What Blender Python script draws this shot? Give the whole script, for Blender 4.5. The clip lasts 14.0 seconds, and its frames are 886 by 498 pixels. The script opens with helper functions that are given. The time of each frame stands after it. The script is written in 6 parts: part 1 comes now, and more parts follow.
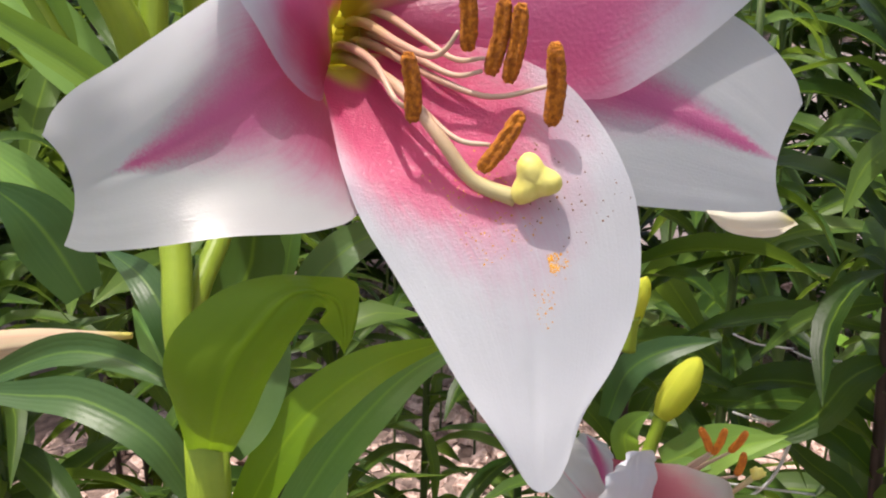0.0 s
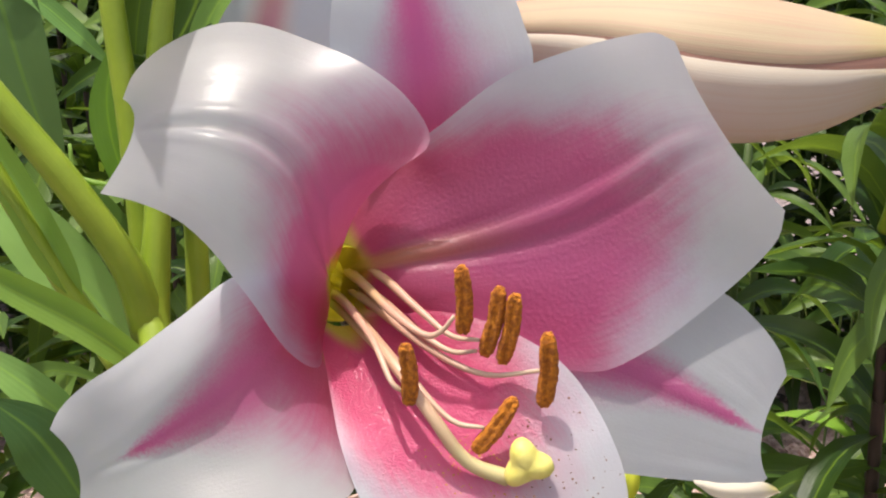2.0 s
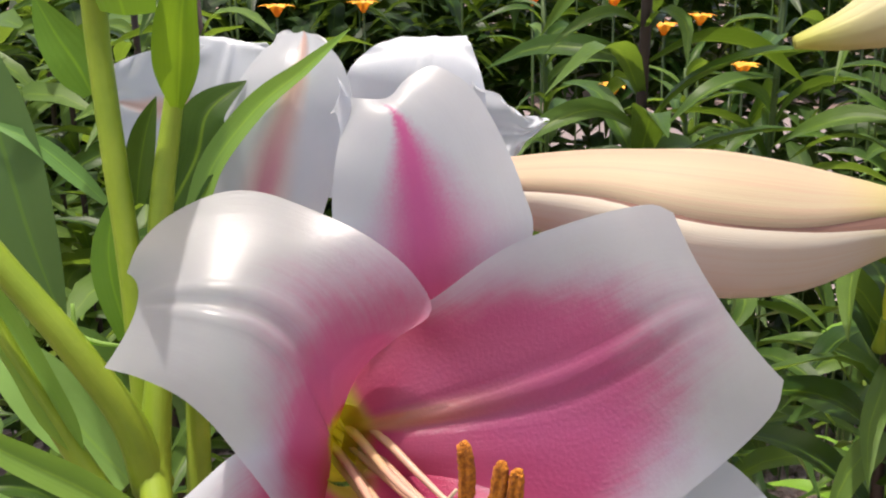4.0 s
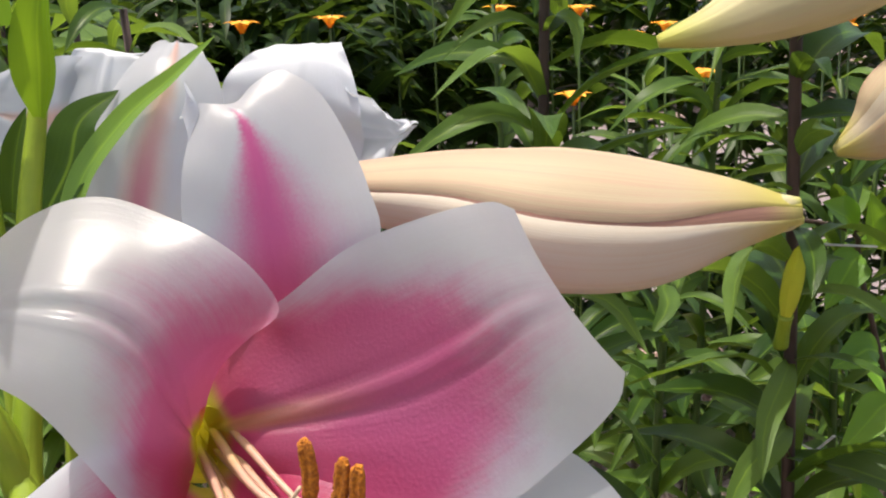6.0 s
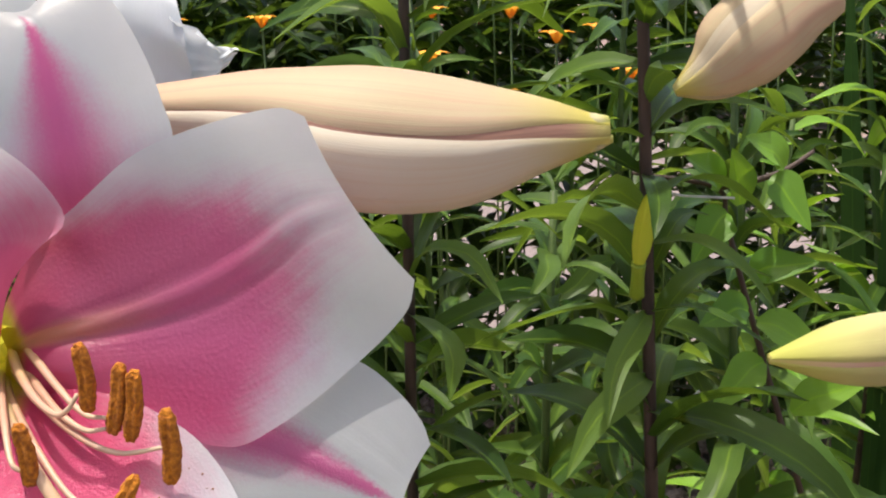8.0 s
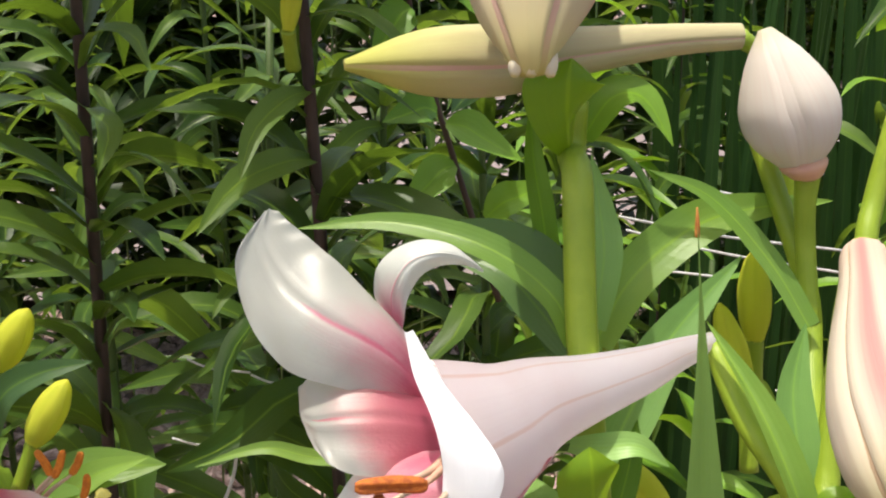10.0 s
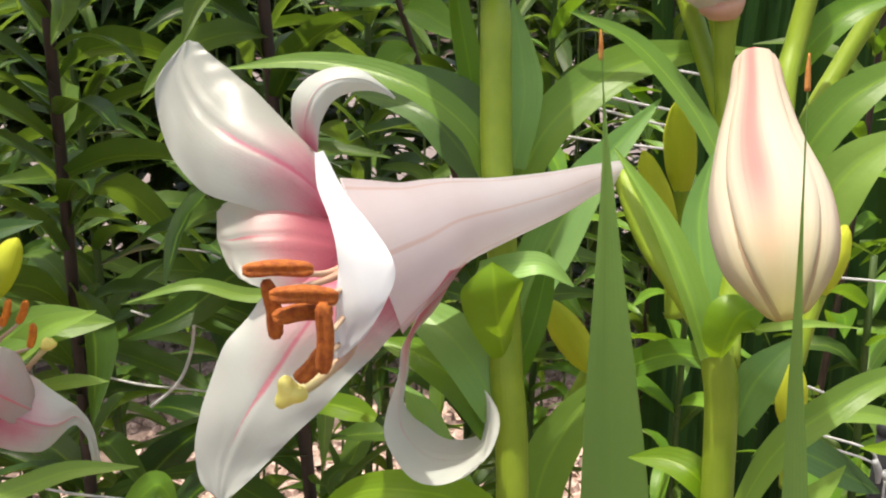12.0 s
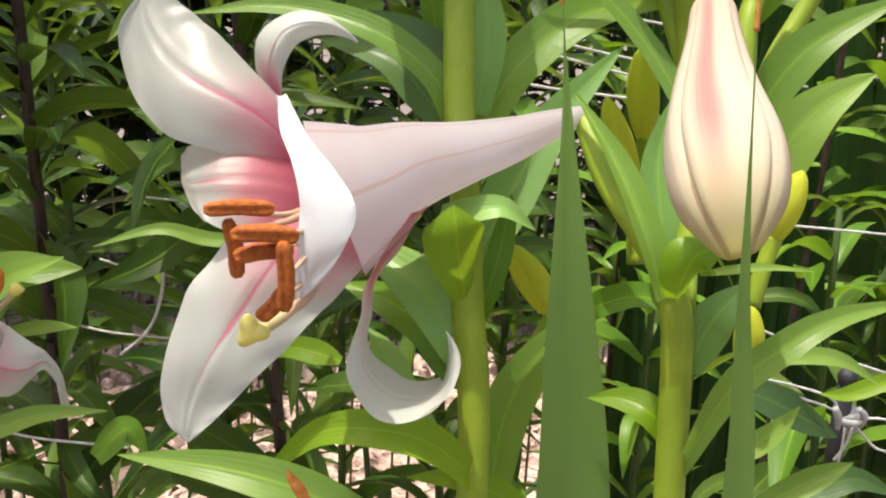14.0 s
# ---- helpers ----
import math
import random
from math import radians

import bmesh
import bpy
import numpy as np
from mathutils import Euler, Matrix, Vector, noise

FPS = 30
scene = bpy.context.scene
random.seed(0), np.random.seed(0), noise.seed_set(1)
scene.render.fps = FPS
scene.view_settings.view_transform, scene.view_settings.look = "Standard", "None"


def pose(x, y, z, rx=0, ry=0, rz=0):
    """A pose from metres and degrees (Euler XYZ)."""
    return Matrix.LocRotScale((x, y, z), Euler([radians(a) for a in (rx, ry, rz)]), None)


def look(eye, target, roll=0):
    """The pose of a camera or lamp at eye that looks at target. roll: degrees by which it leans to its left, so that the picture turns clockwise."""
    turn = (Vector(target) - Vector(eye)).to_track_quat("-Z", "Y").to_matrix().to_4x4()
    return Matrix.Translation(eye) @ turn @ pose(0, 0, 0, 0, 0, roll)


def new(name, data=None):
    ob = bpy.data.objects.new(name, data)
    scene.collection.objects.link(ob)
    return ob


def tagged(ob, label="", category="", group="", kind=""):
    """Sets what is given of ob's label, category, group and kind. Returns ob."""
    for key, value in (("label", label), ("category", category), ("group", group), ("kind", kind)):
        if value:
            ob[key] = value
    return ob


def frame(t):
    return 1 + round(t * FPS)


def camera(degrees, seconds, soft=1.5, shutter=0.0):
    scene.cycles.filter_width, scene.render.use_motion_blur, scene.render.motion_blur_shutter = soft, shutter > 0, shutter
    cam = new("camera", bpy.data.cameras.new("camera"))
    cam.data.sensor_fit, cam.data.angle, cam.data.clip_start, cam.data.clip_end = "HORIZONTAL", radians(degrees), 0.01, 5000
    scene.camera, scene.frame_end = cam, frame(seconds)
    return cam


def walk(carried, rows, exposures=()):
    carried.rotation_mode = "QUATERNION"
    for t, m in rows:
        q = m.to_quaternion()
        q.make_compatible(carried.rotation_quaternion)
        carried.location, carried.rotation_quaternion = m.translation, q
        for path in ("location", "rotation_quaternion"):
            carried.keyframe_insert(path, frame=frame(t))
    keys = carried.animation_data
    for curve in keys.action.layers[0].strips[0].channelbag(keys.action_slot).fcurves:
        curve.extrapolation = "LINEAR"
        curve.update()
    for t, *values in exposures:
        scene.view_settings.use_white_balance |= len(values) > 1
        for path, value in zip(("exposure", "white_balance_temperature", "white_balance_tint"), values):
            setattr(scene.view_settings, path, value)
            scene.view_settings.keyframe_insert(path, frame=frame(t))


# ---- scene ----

# The camera and its way past the lilies
cam = camera(43, 14.0, soft=2.1)
PATH = [
    (0.0, pose(0.0075, -0.0086, 0.9556, 70.243, 0.286, 0.948)),
    (0.5, pose(0.0095, -0.0081, 0.9667, 69.696, 0.140, 0.726)),
    (1.0, pose(0.0088, -0.0057, 0.9808, 69.603, 0.082, 0.773)),
    (1.5, pose(0.0006, 0.0001, 1.0005, 70.175, -0.262, 0.118)),
    (2.0, pose(0.0060, 0.0057, 1.0208, 70.638, -0.154, 0.562)),
    (2.5, pose(0.0027, 0.0087, 1.0287, 72.140, -0.366, 0.234)),
    (3.0, pose(-0.0015, 0.0091, 1.0404, 72.570, -0.428, -0.589)),
    (3.2, pose(-0.0007, 0.0105, 1.0435, 72.676, -0.683, -0.229)),
    (5.3, pose(0.0333, 0.0155, 1.0632, 71.787, 1.305, 0.728)),
    (5.5, pose(0.0454, 0.0136, 1.0603, 72.201, 1.298, 0.917)),
    (6.0, pose(0.0442, 0.0093, 1.0511, 73.144, 1.071, -0.079)),
    (6.5, pose(0.0423, 0.0080, 1.0385, 73.867, 0.882, -0.432)),
    (7.0, pose(0.0361, 0.0060, 1.0329, 74.060, 0.595, -1.141)),
    (7.5, pose(0.0504, 0.0061, 1.0295, 73.978, 0.838, -0.569)),
    (8.0, pose(0.0901, 0.0039, 1.0205, 74.408, 0.687, -1.480)),
    (8.3, pose(0.1118, -0.0025, 1.0170, 74.253, 0.108, -3.319)),
    (8.5, pose(0.1182, -0.0037, 1.0061, 74.420, -0.329, -5.110)),
    (9.0, pose(0.1482, -0.0092, 0.9856, 73.487, -0.937, -6.789)),
    (9.2, pose(0.1564, -0.0094, 0.9767, 73.236, -1.048, -7.333)),
    (11.3, pose(0.2107, -0.0383, 0.9132, 72.639, -0.393, -4.736)),
    (11.5, pose(0.2114, -0.0391, 0.9116, 72.259, -0.340, -4.890)),
    (12.0, pose(0.2137, -0.0408, 0.9082, 71.497, -0.569, -5.210)),
    (12.5, pose(0.2154, -0.0446, 0.9073, 70.702, -0.703, -5.626)),
    (13.0, pose(0.2195, -0.0489, 0.9048, 70.151, -0.615, -5.868)),
    (13.5, pose(0.2204, -0.0486, 0.9051, 69.779, -0.779, -6.103)),
    (14.0, pose(0.2174, -0.0464, 0.9055, 69.414, -1.055, -6.253)),
]
walk(cam, PATH, exposures=[(0.0, 0.98, 6700, 15), (3.0, 1.06, 6800, 15), (5.0, 1.08, 6800, 14), (9.0, 1.13, 6850, 11), (12.0, 1.12, 7050, 9), (14.0, 1.12, 7050, 9)])

# Daylight: a high sun beyond the lilies, and the open sky
world = bpy.data.worlds.new("sky")
scene.world = world
world.use_nodes = True
wn = world.node_tree
sky = wn.nodes.new("ShaderNodeTexSky")
sky.sky_type, sky.sun_disc = "NISHITA", False
SUN_UP, SUN_TURN = radians(79), radians(-98)
sky.sun_elevation, sky.sun_rotation, sky.dust_density, sky.ozone_density = SUN_UP, SUN_TURN, 5.0, 0.5
wn.links.new(sky.outputs[0], wn.nodes["Background"].inputs[0])
wn.nodes["Background"].inputs[1].default_value = 0.122
sun = new("sun", bpy.data.lights.new("sun", "SUN"))
sun.data.energy, sun.data.angle, sun.data.color = 2.55, radians(0.6), (1.0, 0.96, 0.90)
toward_sun = Vector((math.sin(SUN_TURN) * math.cos(SUN_UP), math.cos(SUN_TURN) * math.cos(SUN_UP), math.sin(SUN_UP)))
sun.matrix_world = look(toward_sun * 5, (0, 0, 0))


# ---- materials ----
class Nodes:
    """A small helper to write node materials."""

    def __init__(self, name):
        self.mat = bpy.data.materials.new(name)
        self.mat.use_nodes = True
        self.tree = self.mat.node_tree
        self.tree.nodes.clear()
        self.out = self.add("ShaderNodeOutputMaterial")

    def add(self, kind, **values):
        node = self.tree.nodes.new(kind)
        for key, value in values.items():
            node.inputs[key].default_value = value
        return node

    def link(self, a, b):
        self.tree.links.new(a, b)

    def math(self, op, a, b=0.0, c=None, clamp=False):
        node = self.tree.nodes.new("ShaderNodeMath")
        node.operation, node.use_clamp = op, clamp
        for n, value in enumerate((a, b) if c is None else (a, b, c)):
            if isinstance(value, (int, float)):
                node.inputs[n].default_value = value
            else:
                self.link(value, node.inputs[n])
        return node.outputs[0]

    def ramp(self, value, lo, hi):
        """0 at lo, 1 at hi, smooth between."""
        node = self.tree.nodes.new("ShaderNodeMapRange")
        node.interpolation_type = "SMOOTHSTEP"
        self.link(value, node.inputs[0])
        node.inputs[1].default_value, node.inputs[2].default_value = lo, hi
        return node.outputs[0]

    def mix(self, f, a, b):
        node = self.tree.nodes.new("ShaderNodeMix")
        node.data_type = "RGBA"
        for slot, value in ((0, f), (6, a), (7, b)):
            if isinstance(value, (int, float)):
                node.inputs[slot].default_value = value
            elif isinstance(value, tuple):
                node.inputs[slot].default_value = (*value, 1)
            else:
                self.link(value, node.inputs[slot])
        return node.outputs[2]

    def coords(self, which="Object", scale=(1, 1, 1)):
        tex = self.tree.nodes.new("ShaderNodeTexCoord")
        mapping = self.tree.nodes.new("ShaderNodeMapping")
        mapping.inputs["Scale"].default_value = scale
        self.link(tex.outputs[which], mapping.inputs[0])
        return mapping.outputs[0]

    def noise(self, vector, scale, detail=4.0, rough=0.55):
        node = self.add("ShaderNodeTexNoise", Scale=scale, Detail=detail, Roughness=rough)
        self.link(vector, node.inputs["Vector"])
        return node.outputs[0]

    def uv(self):
        tex = self.tree.nodes.new("ShaderNodeTexCoord")
        split = self.tree.nodes.new("ShaderNodeSeparateXYZ")
        self.link(tex.outputs["UV"], split.inputs[0])
        return split.outputs[0], split.outputs[1]

    def random(self):
        return self.tree.nodes.new("ShaderNodeObjectInfo").outputs["Random"]

    def bump(self, height, strength, distance=0.001):
        node = self.add("ShaderNodeBump", Strength=strength, Distance=distance)
        self.link(height, node.inputs["Height"])
        return node.outputs[0]

    def finish(self, color, rough=0.5, normal=None, thin=0.0, thin_color=None, gloss=0.5, coat=0.0):
        bsdf = self.add("ShaderNodeBsdfPrincipled")
        bsdf.inputs["Specular IOR Level"].default_value = gloss
        for key, value in (("Base Color", color), ("Roughness", rough)):
            if isinstance(value, tuple):
                bsdf.inputs[key].default_value = (*value, 1)
            elif isinstance(value, (int, float)):
                bsdf.inputs[key].default_value = value
            else:
                self.link(value, bsdf.inputs[key])
        if normal:
            self.link(normal, bsdf.inputs["Normal"])
        shader = bsdf.outputs[0]
        if thin:
            glow = self.add("ShaderNodeBsdfTranslucent")
            value = thin_color if thin_color is not None else color
            if isinstance(value, tuple):
                glow.inputs[0].default_value = (*value, 1)
            else:
                self.link(value, glow.inputs[0])
            both = self.add("ShaderNodeMixShader", Fac=thin)
            self.link(shader, both.inputs[1]), self.link(glow.outputs[0], both.inputs[2])
            shader = both.outputs[0]
        if coat:
            film = self.add("ShaderNodeBsdfGlossy", Roughness=coat)
            if normal:
                self.link(normal, film.inputs["Normal"])
            over = self.add("ShaderNodeMixShader", Fac=0.035)
            self.link(shader, over.inputs[1]), self.link(film.outputs[0], over.inputs[2])
            shader = over.outputs[0]
        self.link(shader, self.out.inputs[0])
        return self.mat


def tepal_material(name, flush, streak=0.0, reach=0.4, ridge=0.0, pink=(0.57, 0.095, 0.29), throat=0.05, strength=0.9, edge_pale=0.2, far_pale=None, thin=0.70, cool=0.45, wet=0.0, bright=0.86, warm=0.0):
    """White petal. flush: how far the broad pink cloud goes from the throat; streak: where the pink wedge along the midrib ends, and
    reach how wide it begins; ridge: how strongly a yellowish midrib shows in the pink."""
    n = Nodes(name)
    u, v = n.uv()
    across = n.math("ABSOLUTE", n.math("SUBTRACT", n.math("MULTIPLY", u, 2.0), 1.0))
    obj = n.coords("Object")
    cloud = n.noise(obj, 60, 4)
    fine = n.noise(n.coords("UV", (60, 3.0, 1)), 1.0, 3)
    wander = n.math("MULTIPLY", n.math("SUBTRACT", cloud, 0.5), 0.22)
    grain = n.math("MULTIPLY", n.math("SUBTRACT", fine, 0.5), 0.09)
    near = n.math("MULTIPLY", n.math("POWER", n.math("MAXIMUM", n.math("MULTIPLY_ADD", u, -2.0, 1.0), 0.0), 2.0), edge_pale)
    far = n.math("MULTIPLY", n.math("POWER", n.math("MAXIMUM", n.math("MULTIPLY_ADD", u, 2.0, -1.0), 0.0), 2.0), edge_pale if far_pale is None else far_pale)
    pale = n.math("ADD", near, far)
    edge = n.math("ADD", n.math("ADD", v, pale), n.math("ADD", wander, grain))
    blush = n.math("MULTIPLY", n.math("SUBTRACT", 1.0, n.ramp(edge, flush - 0.26, flush + 0.12)), strength)
    if streak:
        half = n.math("MULTIPLY_ADD", v, -reach / streak, reach)
        half = n.math("MAXIMUM", half, 0.012)
        wedge = n.math("DIVIDE", n.math("ADD", across, n.math("ADD", n.math("MULTIPLY", n.math("ADD", wander, grain), 0.55), n.math("MULTIPLY", n.math("SUBTRACT", n.noise(obj, 1100, 2), 0.5), 0.10 * reach))), half)
        blush = n.math("MAXIMUM", blush, n.math("MULTIPLY", n.math("SUBTRACT", 1.0, n.ramp(wedge, 0.05, 1.3)), strength))
        blush = n.math("MULTIPLY", blush, n.math("SUBTRACT", 1.0, n.ramp(v, streak - 0.10, streak + 0.02)))
    white = n.mix(n.noise(obj, 120, 3), (0.70 * bright, 0.735 * bright, (0.765 - warm) * bright), (0.76 * bright, 0.795 * bright, (0.83 - warm) * bright))
    deep = n.mix(n.ramp(v, 0.08, 0.5), (0.60, 0.04, 0.15), pink)
    lilac = n.mix(cool, pink, (0.60, 0.30, 0.52))
    tint = n.mix(n.ramp(blush, 0.25, 0.85), lilac, deep)
    color = n.mix(blush, white, tint)
    if ridge:
        line = n.math("SUBTRACT", 1.0, n.ramp(n.math("ADD", across, grain), 0.03, 0.20))
        line = n.math("MULTIPLY", line, n.math("SUBTRACT", 1.0, n.ramp(v, 0.10, 0.60)))
        color = n.mix(n.math("MULTIPLY", line, ridge), color, (0.62, 0.40, 0.10))
    green = n.math("SUBTRACT", 1.0, n.ramp(n.math("ADD", v, n.math("MULTIPLY", across, 0.05)), throat - 0.02, throat + 0.06))
    color = n.mix(green, color, (0.55, 0.46, 0.05))
    # fine lengthwise veins and small glistening cells
    cells = n.noise(n.coords("Object"), 1300, 2)
    veins = n.noise(n.coords("UV", (70, 2.2, 1)), 1.0, 4)
    coarse = n.ramp(n.noise(n.coords("Object"), 1500 if wet else 900, 3), 0.35, 0.7)
    bumpy = n.math("MULTIPLY_ADD", blush, 0.20 + 0.16 * wet, 0.04 + wet * 0.03)
    relief = n.math("ADD", n.math("MULTIPLY", veins, 0.24), n.math("ADD", n.math("MULTIPLY", cells, 0.07), n.math("MULTIPLY", coarse, bumpy)))
    gloss = n.math("SUBTRACT", 0.37 - wet * 0.10, n.math("MULTIPLY", blush, 0.08))
    return n.finish(color, gloss, n.bump(relief, 0.55, 0.0008), thin, None, 0.1, coat=0.34 - 0.06 * wet)


def leaf_material(name, dark, light, under, thin=0.3, rough=0.38, ribbed=0.45, lines=0.35, shine=0.15):
    n = Nodes(name)
    u, v = n.uv()
    across = n.math("ABSOLUTE", n.math("SUBTRACT", n.math("MULTIPLY", u, 2.0), 1.0))
    obj = n.coords("Object")
    tone = n.math("ADD", n.math("MULTIPLY", n.noise(obj, 30, 3), 0.55), n.math("MULTIPLY", n.random(), 0.55))
    color = n.mix(n.ramp(tone, 0.25, 0.85), dark, light)
    stripes = n.noise(n.coords("UV", (34, 0.7, 1)), 1.0, 3)
    color = n.mix(n.math("MULTIPLY", n.ramp(stripes, 0.45, 0.75), lines), color, light)
    rib = n.math("SUBTRACT", 1.0, n.ramp(across, 0.02, 0.09))
    color = n.mix(n.math("MULTIPLY", rib, ribbed), color, under)
    spots = n.ramp(n.noise(obj, 160, 5, 0.7), 0.68, 0.76)
    color = n.mix(n.math("MULTIPLY", spots, 0.5), color, under)
    veins = n.math("SINE", n.math("MULTIPLY", u, 44.0))
    relief = n.math("ADD", n.math("MULTIPLY", veins, 0.10), n.noise(obj, 350, 3))
    return n.finish(color, rough, n.bump(relief, 0.3, 0.0006), thin, under, shine)


def stem_material(name, low, high, rough=0.45):
    n = Nodes(name)
    obj = n.coords("Object")
    color = n.mix(n.ramp(n.noise(obj, 60, 4), 0.05, 0.95), low, high)
    lines = n.noise(n.coords("UV", (26, 1.2, 1)), 1.0, 3)
    color = n.mix(n.math("MULTIPLY", n.ramp(lines, 0.5, 0.75), 0.35), color, high)
    return n.finish(color, rough, n.bump(n.math("ADD", lines, n.noise(obj, 500, 2)), 0.25, 0.0006), 0.0, None, 0.3)


def bud_material(name, pale, flush, tip, tip_from=0.8, rosy=0.0, thin=0.28, lean=0.0, broad=0.30):
    """Cream bud skin: rosy streaks along it, a green-yellow tip. v runs from stalk to tip."""
    n = Nodes(name)
    u, v = n.uv()
    streaks = n.noise(n.coords("UV", (26, 0.9, 1)), 1.0, 4)
    color = n.mix(n.math("MULTIPLY", n.ramp(streaks, 0.42, 0.72), 0.75), pale, flush)
    blot = n.noise(n.coords("Object"), 55, 3)
    color = n.mix(n.math("MULTIPLY", n.ramp(blot, 0.45, 0.75), 0.4), color, pale)
    across = n.math("ABSOLUTE", n.math("SUBTRACT", n.math("MULTIPLY", u, 2.0), 1.0 + lean))
    stripe = n.math("SUBTRACT", 1.0, n.ramp(n.math("ADD", across, n.math("MULTIPLY", n.math("SUBTRACT", streaks, 0.5), 0.35)), 0.03, broad))
    stripe = n.math("MULTIPLY", stripe, n.math("SUBTRACT", 1.0, n.ramp(v, 0.55, 0.86)))
    color = n.mix(n.math("MULTIPLY", n.math("SUBTRACT", 1.0, n.ramp(v, 0.05, 0.42)), rosy * 0.5), color, (0.54, 0.31, 0.22))
    color = n.mix(n.math("MULTIPLY", stripe, rosy), color, (0.66, 0.17, 0.17))
    color = n.mix(n.ramp(v, tip_from, 1.0), color, tip)
    fine = n.noise(n.coords("UV", (90, 1.5, 1)), 1.0, 3)
    return n.finish(color, 0.55, n.bump(fine, 0.3, 0.0006), thin, pale, 0.25)


def plain_material(name, a, b, scale=200, rough=0.6, bump=0.4, thin=0.0, depth=0.0006):
    n = Nodes(name)
    obj = n.coords("Object")
    cloud = n.noise(obj, scale, 4)
    return n.finish(n.mix(n.ramp(cloud, 0.3, 0.7), a, b), rough, n.bump(n.noise(obj, scale * 3, 3), bump, depth), thin)


TEPAL = tepal_material("petal_white_pink", 0.95, ridge=0.6, throat=0.10, edge_pale=0.50, far_pale=0.30, strength=0.92, thin=0.76, cool=0.65, pink=(0.66, 0.085, 0.28))
TEPAL_PLAIN = tepal_material("petal_white_pink_plain", 0.63, throat=0.05, edge_pale=0.20, far_pale=0.26, thin=0.76, cool=0.65, pink=(0.66, 0.085, 0.28))
TEPAL_RIB = tepal_material("petal_pink_midrib", 0.50, 1.02, 1.10, pink=(0.66, 0.085, 0.31), wet=0.8)
TEPAL_LEFT = tepal_material("petal_pink_short_midrib", 0.52, 0.90, 1.15, pink=(0.66, 0.085, 0.31), wet=0.6)
TEPAL_TOP = tepal_material("petal_pink_stripe", 0.32, 0.98, 1.25, pink=(0.66, 0.07, 0.30))
TEPAL_LOWER = tepal_material("petal_lower", 0.62, edge_pale=0.26, pink=(0.80, 0.08, 0.24), strength=0.97, throat=0.045, wet=1.0, thin=0.50)
TEPAL_PALE = tepal_material("petal_pale", 0.36, 0.66, 0.14, pink=(0.76, 0.20, 0.28), throat=-0.5, strength=0.8, thin=0.44, cool=0.1, bright=0.83, warm=0.09)
TEPAL_SIDE = tepal_material("petal_side_pink", 0.60, 0.84, 0.16, pink=(0.87, 0.28, 0.34), throat=-0.5, strength=0.88, thin=0.72, cool=0.1, bright=0.83, warm=0.09)
TEPAL_FOLD = tepal_material("petal_white_pink_fold", 0.36, 0.50, 0.30, pink=(0.84, 0.22, 0.35), throat=-0.5, strength=0.85, thin=0.68, cool=0.1, bright=0.83, warm=0.09)
TEPAL_PEACH = tepal_material("petal_back_peach", 0.02, 0.95, 0.5, pink=(0.80, 0.46, 0.34), throat=-0.5, strength=0.72, cool=0.0)
TRUMPET = tepal_material("petal_white", -0.6, throat=-0.5, thin=0.40)


def trumpet_material():
    """The outside of a lily's trumpet: white, flushed with rose, with rosy ribs along it."""
    n = Nodes("trumpet_skin")
    u, v = n.uv()
    ribs = n.math("ABSOLUTE", n.math("SUBTRACT", n.math("FRACT", n.math("MULTIPLY_ADD", u, 6.0, 0.42)), 0.5))
    rib = n.math("SUBTRACT", 1.0, n.ramp(n.math("ADD", ribs, n.math("MULTIPLY", n.math("SUBTRACT", n.noise(n.coords("UV", (90, 3, 1)), 1.0, 3), 0.5), 0.08)), 0.012, 0.05))
    color = n.mix(n.ramp(n.noise(n.coords("Object"), 60, 4), 0.3, 0.75), (0.70, 0.675, 0.70), (0.68, 0.63, 0.645))
    color = n.mix(n.math("MULTIPLY", rib, 0.40), color, (0.58, 0.36, 0.26))
    fine = n.noise(n.coords("UV", (110, 1.5, 1)), 1.0, 3)
    return n.finish(color, 0.42, n.bump(fine, 0.3, 0.0006), 0.68)


TRUMPET_SKIN = trumpet_material()
THROAT = plain_material("throat_yellow_green", (0.50, 0.48, 0.04), (0.74, 0.64, 0.07), 90, 0.5, 0.2, 0.5)
LEAF = leaf_material("leaf_green", (0.059, 0.149, 0.015), (0.144, 0.283, 0.030), (0.252, 0.453, 0.021), shine=0.30)
# shaded copy of the leaf green: shade of inner and far leaves as colour
LEAF_SHADED = leaf_material("leaf_green_shaded", (0.007, 0.024, 0.005), (0.046, 0.096, 0.016), (0.17, 0.28, 0.02), 0.26, 0.36)
LEAF_AMBER = leaf_material("leaf_olive_amber", (0.054, 0.108, 0.010), (0.126, 0.206, 0.019), (0.270, 0.453, 0.017), 0.44, ribbed=0.3)
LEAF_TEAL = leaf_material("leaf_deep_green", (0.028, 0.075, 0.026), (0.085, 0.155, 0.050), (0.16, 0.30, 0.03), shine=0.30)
# step between shaded and lit leaf green, the light put into the colour
LEAF_HALF_LIT = leaf_material("leaf_bed_half_lit", (0.018, 0.050, 0.009), (0.080, 0.142, 0.028), (0.22, 0.34, 0.03), 0.32, 0.40)
LEAF_LIGHT = leaf_material("leaf_light_green", (0.117, 0.227, 0.043), (0.234, 0.381, 0.081), (0.342, 0.556, 0.051), 0.42, shine=0.30)
LEAF_OLIVE = leaf_material("leaf_olive", (0.099, 0.206, 0.010), (0.180, 0.319, 0.019), (0.342, 0.536, 0.021), 0.44, shine=0.30)
LEAF_BLUE = leaf_material("leaf_blue_green", (0.108, 0.237, 0.060), (0.234, 0.412, 0.111), (0.288, 0.515, 0.068), shine=0.30)
